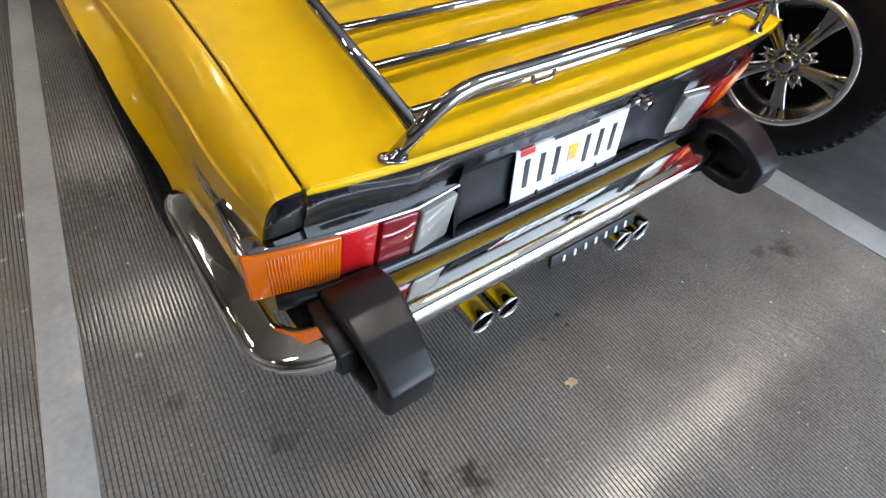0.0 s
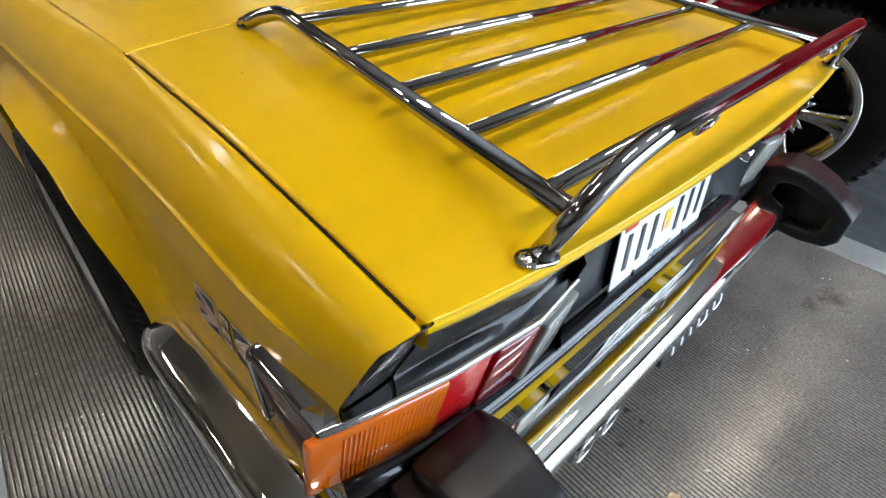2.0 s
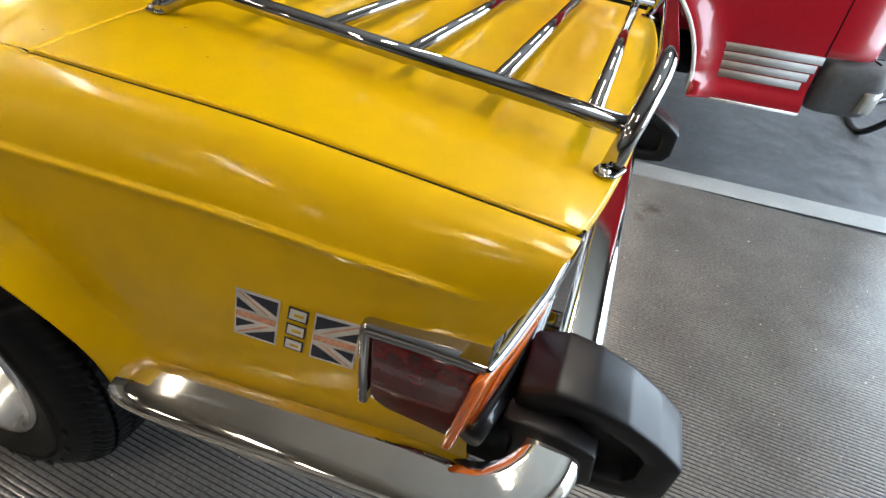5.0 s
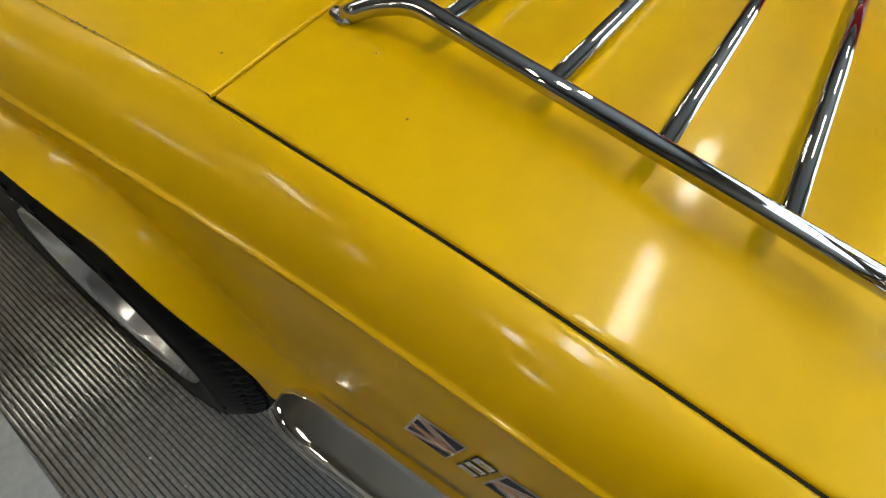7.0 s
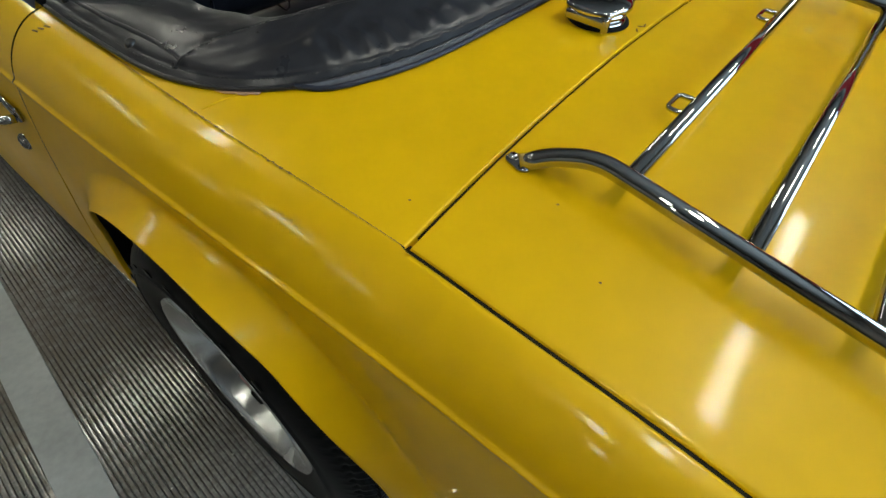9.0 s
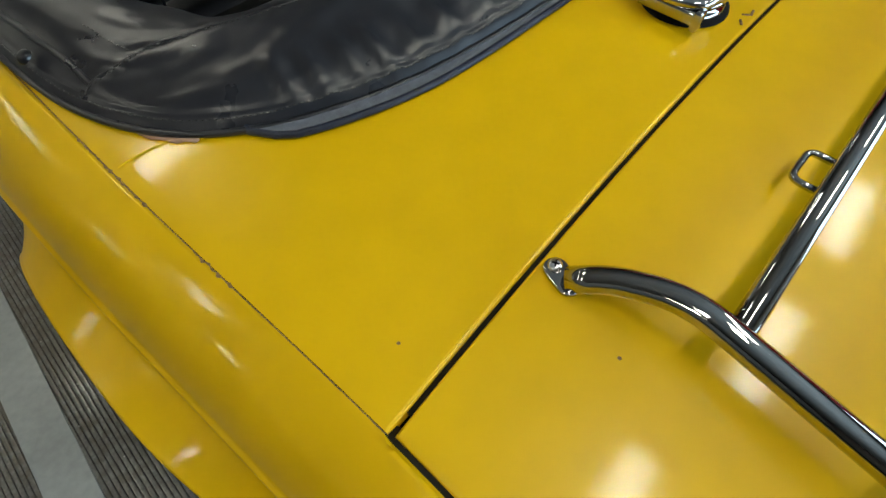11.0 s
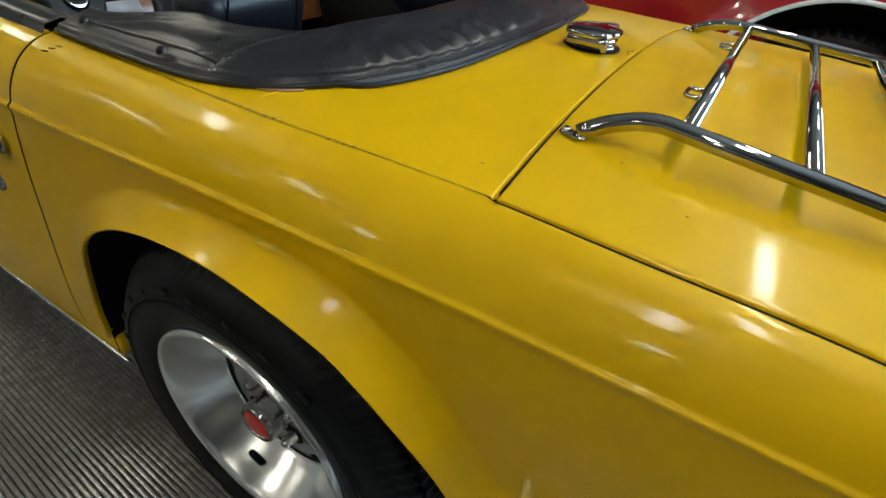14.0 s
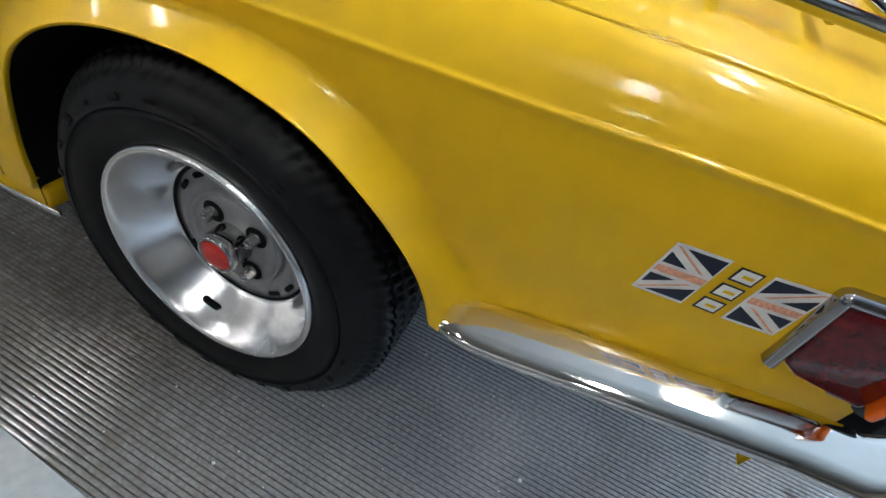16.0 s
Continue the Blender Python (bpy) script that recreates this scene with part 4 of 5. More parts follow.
def tyre_mesh(x, y, z, s):
    prof = [(-0.030, 0.178), (-0.010, 0.184), (-0.005, 0.190), (0.000, 0.198), (0.004, 0.212), (0.007, 0.228), (0.008, 0.243), (0.0055, 0.258), (-0.001, 0.272), (-0.008, 0.284), (-0.014, 0.291)]
    prof = [(a, r + 0.0055) for a, r in prof]
    tread = []
    for k, w in enumerate((-0.016, -0.045, -0.080, -0.115, -0.145)):
        r = 0.3055 + 0.006 * math.sin(math.pi * (k + 1) / 6)
        tread += [(w + 0.004, r), (w + 0.003, r), (w - 0.020, r), (w - 0.021, r - 0.007), (w - 0.026, r - 0.007), (w - 0.027, r)] if k < 4 else [(w, r), (w - 0.012, 0.292), (w - 0.02, 0.27), (w - 0.015, 0.22), (w + 0.01, 0.18)]
    prof = prof[:7] + [(0.0075, 0.2480), (0.0092, 0.2490), (0.0092, 0.2505), (0.0070, 0.2515)] + [(a - 0.002 * k, r - 0.0012 * k) for k, (a, r) in enumerate(prof[7:])] + [(-0.022, 0.2985), (-0.027, 0.3025)] + [q for q in tread if q[0] < -0.031]
    # every third spoke of vertices is a fine groove across the tread
    n = 300
    rows = []
    for a, r in prof:
        row = []
        for k in range(n):
            t = 2 * math.pi * (k + 1.8 * max(0.0, -a) / 0.03) / n
            dip = (0.0065 if k % 6 == 0 else 0.004) if k % 3 == 0 and -0.145 < a < -0.012 and r > 0.286 else 0.0
            row.append((x + s * a, y + (r - dip) * math.cos(t), z + (r - dip) * math.sin(t)))
        rows.append(row)
    return grid(rows, closed_v=True)


for s, x in ((-1, -0.672), (1, 0.672)):
    for y in (0.065, 2.31):
        wheel_at(x, y, 0.315, s)

# ---- fittings on the deck ----
cap_c = Vector((-0.022, -0.136, deck_z(-0.02, -0.136)))
fc = part("fuel_cap", lathe([(-0.006, 0.040), (0.004, 0.0415), (0.008, 0.040), (0.009, 0.037), (0.012, 0.037), (0.013, 0.040), (0.017, 0.0405), (0.019, 0.037), (0.026, 0.036)], cap_c, (0, 0, 1), 40), CHROME, car, "chrome flip-up fuel filler cap")


def cap_outline(k):
    """Plan of the lid: round, with a hinge lobe and a flat latch side."""
    a = 2 * math.pi * k / 56
    d = (a + 0.25 + math.pi) % (2 * math.pi) - math.pi
    r = 0.0455 + 0.024 * math.exp(-(d / 0.27) ** 2)
    x, y = r * math.cos(a), r * math.sin(a)
    g = ease(0.020, 0.036, -x)
    return x - 0.010 * g, y * (1 + 0.16 * g)


rows = [[cap_c + Vector((x * k, y * k, z)) for x, y in (cap_outline(i) for i in range(56))] for k, z in ((0.90, 0.0215), (0.985, 0.0225), (1.0, 0.0255), (0.995, 0.0285), (0.97, 0.0302), (0.92, 0.0313), (0.70, 0.0335), (0.40, 0.0350), (0.15, 0.0354))]
part("cap_lid", caps(grid(rows, closed_v=True)), CHROME, fc, "domed chrome lid")
latch = box((0.010, 0.062, 0.013), (cap_c.x - 0.049, cap_c.y - 0.002, cap_c.z + 0.0165), 0.0025, 2)
part("cap_latch", join(latch, box((0.014, 0.008, 0.020), (cap_c.x - 0.047, cap_c.y - 0.034, cap_c.z + 0.015), 0.002, 2)), CHROME, fc)
part("cap_hinge", box((0.020, 0.030, 0.020), (cap_c.x + 0.052, cap_c.y - 0.013, cap_c.z + 0.013), 0.003, 2, Matrix.Rotation(-0.25, 3, "Z")), CHROME, fc)
part("cap_seal", lathe([(0.0, 0.0475), (0.003, 0.0465), (0.005, 0.041)], cap_c, (0, 0, 1), 40), DARK, fc, "black rubber seal ring")
for dx, dy, l, a in ((-0.012, 0.004, 0.010, 0.5), (0.004, 0.006, 0.008, 2.2), (0.012, 0.0025, 0.011, 0.2)):
    x, y = 0.0 + dx, -0.201 + dy
    part("paint_chip", box((l, 0.0025, 0.0006), (x, y, deck_z(x, y) + 0.0005), turn=Matrix.Rotation(a, 3, "Z")), CHIP, car)
for y, dz in ((0.455, 0), (0.462, 0.004), (0.448, -0.004)):
    h, z = along(section(y), 1.0 + dz * 60)
    part("paint_chip", box((0.0025, 0.010, 0.0012), (-h, y, z + 0.0008), turn=Matrix.Rotation(0.3, 3, "Z")), CHIP, car)
for y, z in ((-0.626, 0), (-0.619, 0), (-0.147, 0)):
    h = along(section(y), 4.0)[0]
    part("stone_chip", lathe([(0, 0.0017), (0.0008, 0.0)], (-h - 0.0030, y, along(section(y), 4.0)[1] + 0.002), (-1, 0, 0.4), 8), CHIP, car)
for x, y in ((-0.493, -0.182), (-0.40, -0.30), (-0.455, -0.38)):
    part("paint_speck", lathe([(0, 0.0016), (0.0006, 0.0)], (x, y, deck_z(x, y)), (0, 0, 1), 8), CHIP, car)


# ---- stickers on the wing ----
def decal(name, pts, material, parent, lift):
    """A small flat patch that follows the flank: pts are (y, z)."""
    bm = bmesh.new()
    vs = [bm.verts.new((-flank_at(y, z) - lift, y, z)) for y, z in pts]
    bm.faces.new(vs)
    return part(name, bm, material, parent, smooth=False)


def flag(corner, right, down, flip):
    """A half flag sticker; u runs rearward, v down."""
    def q(u, v):
        u = 1 - u if flip else u
        return (corner[0] + right[0] * u + down[0] * v, corner[1] + right[1] * u + down[1] * v)
    base = decal("flag_sticker", [q(0, 0), q(1, 0), q(1, 1), q(0, 1)], STICKER, car, 0.0012)
    tagged(base, "faded half flag sticker in white, navy and salmon")
    for pts in ([(0.22, 0.05), (0.96, 0.05), (0.96, 0.34)], [(0.05, 0.17), (0.05, 0.38), (0.52, 0.38)], [(0.05, 0.83), (0.52, 0.62), (0.05, 0.62)], [(0.22, 0.95), (0.96, 0.66), (0.96, 0.95)]):
        decal("navy_field", [q(*p) for p in pts], NAVY, base, 0.0018)
    for pts in ([(0.04, 0.44), (0.96, 0.44), (0.96, 0.56), (0.04, 0.56)], [(0.04, 0.05), (0.12, 0.05), (0.82, 0.38), (0.74, 0.38)], [(0.04, 0.95), (0.74, 0.62), (0.82, 0.62), (0.12, 0.95)]):
        decal("salmon_band", [q(*p) for p in pts], FADED, base, 0.0018)
    return base


flag((-0.516, 0.618), (-0.053, 0.002), (0.017, -0.073), False)
flag((-0.608, 0.620), (-0.051, 0.003), (0.0150, -0.071), True)
for k in range(3):
    z1 = 0.617 - 0.024 * k
    sh = 0.0058 * k
    y1 = -0.578 + sh
    b = decal("marque_block", [(y1, z1), (y1 - 0.023, z1), (y1 - 0.023 + 0.0045, z1 - 0.019), (y1 + 0.0045, z1 - 0.019)], INK, car, 0.0012)
    decal("block_face", [(y1 - 0.002, z1 - 0.002), (y1 - 0.0205, z1 - 0.002), (y1 - 0.0205 + 0.0035, z1 - 0.0165), (y1 + 0.002, z1 - 0.0165)], STICKER, b, 0.0017)
    decal("block_gap", [(y1 - 0.006, z1 - 0.0075), (y1 - 0.0165, z1 - 0.0075), (y1 - 0.0155, z1 - 0.0115), (y1 - 0.005, z1 - 0.0115)], PAINT, b, 0.0021)

# ---- hood cover and cockpit ----
SEAM = [(-0.541, 0.187), (-0.526, 0.188), (-0.507, 0.186), (-0.460, 0.170), (-0.413, 0.142), (-0.364, 0.117), (-0.313, 0.091), (-0.254, 0.070), (-0.195, 0.051), (-0.10, 0.038), (0.0, 0.034)]
SEAM = SEAM + [(-x, y) for x, y in SEAM[-2::-1]]
seam_line = catmull([(x, y, 0) for x, y in SEAM], 6)


def seam_y(x):
    for p, q in zip(seam_line, seam_line[1:]):
        if p.x <= x <= q.x:
            return p.y + (q.y - p.y) * (x - p.x) / max(1e-9, q.x - p.x)
    return 0.187


FOLDS = [(-0.405, 0.0022), (-0.378, 0.0032), (-0.345, 0.0024), (-0.318, 0.0034), (-0.281, 0.0026), (-0.243, 0.0036), (-0.196, 0.0026), (-0.150, 0.0032), (-0.09, 0.0022), (0.02, 0.0024), (0.15, 0.003), (0.29, 0.0028)]  # gathers above the hem
rows, run = [], 0.0
for i, p in enumerate(cover_line):
    n = len(cover_line) - 1
    a, b = cover_line[max(i - 1, 0)], cover_line[min(i + 1, n)]
    way = (b - a).normalized()
    inn = Vector((-way.y, way.x, 0))
    inn = inn if inn.y > 0 or abs(p.x) > 0.5 else -inn
    if abs(p.x) > 0.47:
        inn = Vector((-math.copysign(1, p.x) * max(0.3, abs(inn.x)), max(0.0, inn.y), 0)).normalized()
    z0 = deck_z(max(-0.54, min(0.54, p.x)), p.y) + 0.001
    run += (p - a).length if i else 0.0
    end = ease(0.48, 0.30, p.y)
    w = 0.06 + 0.072 * end
    ht = 0.020 + 0.017 * end
    w += 0.012 * noise.noise(Vector((p.x * 9, p.y * 9, 0.4)))
    row = []
    for k in range(71):
        t = k / 70
        o = w * t
        spot = p + inn * o
        zz = z0 + 0.006 * min(1, t * 12) + ht * math.sin(min(1.0, t * 1.12) * math.pi / 2) ** 0.85
        v = o
        a, b = run * 0.94 + v * 0.34, v * 0.94 - run * 0.34
        drape = math.sin(math.pi * t)
        zz += 0.0058 * drape * noise.noise(Vector((a * 4.0, b * 15, 1.3)))
        zz += 0.0030 * drape * noise.noise(Vector((a * 6, b * 30, 6.1)))
        for fold, tall in FOLDS:
            zz += 2.3 * tall * math.exp(-((p.x + 0.35 * o - fold) / 0.0068) ** 2 - ((t - 0.25) / 0.17) ** 2)
        lap = seam_y(spot.x) - spot.y
        zz += 0.0042 * ease(-0.0012, 0.0016, lap) * math.exp(-max(0.0, lap) / 0.045) * min(1, t * 6)
        zz -= 0.0022 * math.exp(-((lap + 0.005) / 0.004) ** 2) * min(1, t * 6)
        zz += 0.0012 * drape * noise.noise(Vector((a * 30, b * 90, 2.2)))
        zz -= 0.0013 * math.exp(-((o - 0.0135) / 0.0022) ** 2)
        if t > 0.9:
            zz -= 0.05 * ((t - 0.9) / 0.1) ** 2
        row.append(p + inn * o + Vector((0, 0, zz)))
    last = row[-1]
    row.append(last + inn * 0.004 + Vector((0, 0, -0.05)))
    row.insert(0, row[0] + Vector((0, 0, -0.004)) + inn * 0.006)
    rows.append(row)
cover = part("hood_cover", grid(rows), VINYL, car, "wrinkled black vinyl hood cover folded behind the seats")
hem = [r[2] + Vector((0, 0, 0.0005)) for r in rows]
part("cover_hem", tube(hem, 0.0034, 8), VINYL, cover, "stitched black hem")


def on_cover(x, y, up=0.0):
    """The place on the cover over (x, y)."""
    best = min((q for r in rows for q in r[2:-3]), key=lambda q: (q.x - x) ** 2 + (q.y - y) ** 2)
    return Vector((x, y, best.z + up))


def cover_seam(name, pts, r, label=""):
    line = [on_cover(q.x, q.y, -r * 0.35) for q in catmull([(x, y, 0) for x, y in pts], 8)]
    for _ in range(3):
        for k in range(1, len(line) - 1):
            line[k].z = (line[k - 1].z + 2 * line[k].z + line[k + 1].z) / 4
    part(name, tube(line, r, 8), VINYL, cover, label)


cover_seam("piped_seam", SEAM[1:-1], 0.0019, "raised piped seam")


def stitches(name, line, pitch=0.0052, r=0.0006):
    out, run = bmesh.new(), 0.0
    for p, q in zip(line, line[1:]):
        run += (q - p).length
        if run > pitch and (q - p).length > 1e-6:
            run = 0.0
            d = (q - p).normalized()
            side = d.cross(Vector((0, 0, 1))).normalized() * r
            a, b = p - d * 0.0016, p + d * 0.0016
            vs = [out.verts.new(v) for v in (a - side, b - side, b + side, a + side, a + Vector((0, 0, r)), b + Vector((0, 0, r)))]
            for f in ((0, 1, 5, 4), (2, 3, 4, 5), (0, 4, 3), (1, 2, 5)):
                out.faces.new([vs[i] for i in f])
    part(name, out, THREAD, cover, "grey thread stitching")


stitches("seam_stitching", [on_cover(q.x, q.y - 0.0055, 0.0004) for q in catmull([(x, y, 0) for x, y in SEAM[1:-1]], 40)])
stitches("hem_stitching", catmull([r[6] + Vector((0, 0, 0.0002)) for r in rows[6:-6]], 5))
cover_seam("flap_edge", [(-0.530, 0.46), (-0.527, 0.361), (-0.521, 0.30), (-0.515, 0.242), (-0.513, 0.189)], 0.0036)
stitches("dart_stitching", [on_cover(q.x, q.y, 0.0002) for q in catmull([(-0.483, 0.25, 0), (-0.476, 0.205, 0), (-0.468, 0.176, 0)], 30)])
# lining tongue showing below the hem
tongue = []
for k in range(50):
    x = -0.448 + 0.62 * k / 49
    y = cover_y(x)
    g = (0.0185 - 0.0095 * ease(-0.40, -0.12, x)) * min(1.0, (k / 2.0) ** 0.5) * ease(0.17, 0.02, x)
    base = deck_z(x, y - g)
    tongue.append([(x, y + 0.02, base + 0.0075), (x, y - 0.1 * g, base + 0.0062), (x, y - 0.62 * g, base + 0.0052), (x, y - 0.9 * g, base + 0.0040), (x, y - g, base + 0.001)])
lining = part("cover_lining", grid(tongue), LINING, cover, "blue-grey lining showing under the hem")
rim_line = [Vector(r[3]) for r in tongue]
part("lining_piping", tube([rim_line[0] + Vector((0.004, 0.012, 0.001))] + rim_line, 0.0036, 8), VELVET, lining, "blue-black woven binding")
for x, y in ((-0.538, 0.264), (-0.536, 0.44)):
    part("press_stud", lathe([(0, 0.0078), (0.002, 0.0075), (0.0042, 0.0060), (0.0058, 0.0035), (0.0064, 0.0)], (x, y, deck_z(-0.53, y) + 0.021), (-0.5, 0, 1), 16), TAILBLACK, cover, "shiny black press stud")
scrap = [(x, cover_y(x) - out, 0.0012) for x, out in ((-0.514, 0.002), (-0.510, 0.0085), (-0.504, 0.0060), (-0.497, 0.0105), (-0.491, 0.0060), (-0.485, 0.0075), (-0.481, 0.0020))]
scrap += [(x, cover_y(x) + 0.014, 0.0030) for x in (-0.486, -0.497, -0.508)]
part("torn_tape", slab([(x, y, deck_z(x, y) + up) for x, y, up in scrap], (0, 0, 1), 0.001), FLESH, cover, "scrap of tan tape")

part("cockpit_tub", join(box((1.0, 1.05, 0.02), (0, 0.86, 0.33)), box((0.02, 1.1, 0.42), (-0.50, 0.86, 0.55)), box((0.02, 1.1, 0.42), (0.50, 0.86, 0.55)), box((1.0, 0.02, 0.42), (0, 0.27, 0.55))), DARK, car)
for s in (-1, 1):
    seat = part("seat", join(box((0.40, 0.42, 0.14), (s * 0.27, 0.66, 0.44), 0.04, 3), box((0.40, 0.12, 0.36), (s * 0.27, 0.44, 0.535), 0.045, 3, Matrix.Rotation(0.22, 3, "X"))), LEATHER, car, "black vinyl bucket seat")
    rest = part("headrest", box((0.24, 0.10, 0.135), (s * 0.295, 0.40, 0.803), 0.048, 5, Matrix.Rotation(0.22, 3, "X")), LEATHER, seat, "padded black headrest with a stitched end")
    for e in (-1, 1):
        ring = [Vector((s * 0.295 + e * 0.074, 0.40, 0.803)) + Matrix.Rotation(0.22, 3, "X") @ Vector((0, 0.0505 * max(-1, min(1, 1.35 * math.cos(a))), 0.068 * max(-1, min(1, 1.25 * math.sin(a))))) for a in (2 * math.pi * k / 36 for k in range(37))]
        part("seam", tube(ring, 0.0020, 6, ends=False), LEATHER, rest)
dash = part("dashboard", slab([(-0.50, 0.96, 0.60), (0.50, 0.96, 0.60), (0.50, 1.0, 0.745), (-0.50, 1.0, 0.745)], (0, 1, 0), 0.03, 0.006), WOOD, car, "walnut veneer dashboard")
part("dash_top", box((1.04, 0.24, 0.05), (0, 1.10, 0.765), 0.02, 3), VINYL, dash)
for x in (-0.415, -0.293, -0.06, 0.02):
    r = 0.050 if x < -0.2 else 0.032
    g = part("gauge", lathe([(0.0, r), (-0.012, r), (-0.014, r - 0.004), (-0.010, r - 0.006)], (x, 0.982, 0.700), (0, 1, 0), 28), CHROME, dash, "round black gauge with bright bezel")
    part("gauge_face", lathe([(-0.009, r - 0.005), (-0.0095, 0.0)], (x, 0.982, 0.700), (0, 1, 0), 24), INK, g)
part("dash_card", slab([(-0.235, 0.950, 0.680), (-0.150, 0.950, 0.680), (-0.150, 0.972, 0.748), (-0.235, 0.972, 0.748)], (0, -1, 0), 0.002), PAPER, dash, "white card propped on the dash")
panel = part("switch_panel", box((0.13, 0.02, 0.052), (-0.105, 0.957, 0.650), 0.005), INK, dash, "black switch panel")
for k in range(3):
    part("rocker_switch", box((0.022, 0.010, 0.026), (-0.145 + 0.034 * k, 0.946, 0.652), 0.003), TRUCKGREY, panel, "grey rocker switch")
part("choke_knob", lathe([(0, 0.014), (-0.012, 0.013), (-0.016, 0.008), (-0.017, 0.0)], (-0.030, 0.948, 0.655), (0, 1, 0), 20), PAPER, panel, "pale round knob")
swc = Vector((-0.335, 0.90, 0.745))
tilt = Matrix.Rotation(radians(-22), 3, "X")
ring = [swc + tilt @ Vector((0.19 * math.cos(a), 0, 0.19 * math.sin(a))) for a in (2 * math.pi * k / 40 for k in range(41))]
sw = part("steering_wheel", tube(ring, 0.012, 10, ends=False), LEATHER, car, "black rimmed steering wheel with drilled spokes")
for a in (0, 180, 270):
    d = Vector((math.cos(radians(a)), 0, math.sin(radians(a))))
    part("spoke", tube([swc + tilt @ (d * 0.03), swc + tilt @ (d * 0.185)], 0.008, 8), STEEL, sw)
hub = part("wheel_hub", lathe([(0.01, 0.064), (-0.018, 0.064), (-0.030, 0.058), (-0.033, 0.048), (-0.028, 0.042), (-0.030, 0.028), (-0.030, 0.0)], swc, tilt @ Vector((0, 1, 0)), 32), LEATHER, sw, "padded black wheel boss")
part("emblem", lathe([(-0.030, 0.027), (-0.036, 0.025), (-0.038, 0.018), (-0.037, 0.0)], swc, tilt @ Vector((0, 1, 0)), 28), CHROME, hub, "domed chrome emblem")
part("gear_lever", tube([(0.0, 0.72, 0.50), (0.0, 0.74, 0.66)], lambda t: 0.008 if t < 0.8 else 0.018, 10), STEEL, car)

# ---- luggage rack ----
rack = thing("luggage_rack", "chrome tubular luggage rack bolted to the boot lid", "luggage rack", (0, -0.55, deck_z(0, -0.55)))


def rack_part(name, bm, material, parent=None, label=""):
    bmesh.ops.translate(bm, vec=-rack.location, verts=bm.verts[:])
    return part(name, bm, material, parent or rack, label)


BARS = [(-0.346, 0.821), (-0.471, 0.810), (-0.582, 0.800), (-0.691, 0.791), (-0.800, 0.781)]


def rail_x(y):
    return 0.352 + (0.392 - 0.352) * (-0.347 - y) / (0.795 - 0.347)


for s in (-1, 1):
    pts = [(s * 0.380, -0.241, deck_z(0.37, -0.241) + 0.004)]
    rail = rack_part("side_rail", tube(bent([pts[0], (s * 0.367, -0.265, 0.812), (s * 0.355, -0.310, 0.826), (s * 0.400, -0.836, 0.7835)], 0.035, 8), 0.0103, 18), CHROME)
    for y, z in ((-0.236, None), (-0.832, None)):
        x = s * (0.379 if y > -0.5 else 0.431)
        zz = deck_z(x, y)
        front = y > -0.5
        w, l = (0.0095, 0.017) if front else (0.0125, 0.020)
        turn = Matrix.Rotation(s * (-1.25 if front else 0.4), 3, "Z")
        pts = rounded(2 * l, 2 * w, w * 0.95, lambda u, v: Vector((x, y, zz)) + turn @ Vector((u, v, 0.0)))
        foot = rack_part("foot", slab(pts, (0, 0, 1), 0.004, 0.0012), CHROME, None, "chrome mounting foot")
        for du in ((-0.0095 * s,) if front else (-0.011, 0.011)):
            q = Vector((x, y, zz + 0.004)) + turn @ Vector((du, 0, 0))
            head = rack_part("screw", lathe([(0, 0.0058), (0.002, 0.0056), (0.0034, 0.0035), (0.0036, 0.0)], q, (0, 0, 1), 14), STEEL, foot)
            for a in (0.4, 0.4 + math.pi / 2):
                rack_part("screw_slot", box((0.006, 0.0012, 0.0008), q + Vector((0, 0, 0.0035)), turn=Matrix.Rotation(a, 3, "Z")), DARK, foot)
hoop = bent([(-0.429, -0.832, deck_z(0.43, -0.832) + 0.003), (-0.366, -0.857, 0.836), (0.366, -0.857, 0.836), (0.429, -0.832, deck_z(0.43, -0.832) + 0.003)], 0.085, 12)
rack_part("rear_hoop", tube(hoop, 0.0103, 18), CHROME)
for y, z in BARS:
    x = rail_x(y)
    rack_part("cross_bar", tube([(-x, y, z - 0.001), (x, y, z - 0.001)], 0.0088, 16), CHROME)
for x, y, z, d in ((-0.174, -0.346, 0.815, 1), (0.174, -0.346, 0.815, 1), (-0.21, -0.857, 0.828, -1), (0.21, -0.857, 0.828, -1)):
    out, down = (0.028, 0.0) if d > 0 else (0.004, 0.020)
    loop = bent([(x - 0.020, y, z), (x - 0.020, y + out, z - down), (x + 0.020, y + out, z - down), (x + 0.020, y, z)], 0.009, 5)
    rack_part("tie_loop", tube(loop, 0.0032, 8), CHROME)

# ---- the red pickup truck ----
truck = thing("pickup_truck", "red pickup truck with grey stripes and chrome wheels", "truck", (1.385, -0.615, 0))


def truck_part(name, bm, material, parent=None, label="", at=(1.385, -0.615, 0)):
    bmesh.ops.translate(bm, vec=-Vector(at), verts=bm.verts[:])
    return part(name, bm, material, parent or truck, label)


TX = 1.385
TC = (-0.615, 0.358)
TRA = 0.455
rows = []
cols = sorted({round(-1.485 + 4.265 * k / 80, 4) for k in range(81)} | {round(TC[0] - TRA * math.cos(math.pi * k / 40) * 0.9999, 4) for k in range(41)})
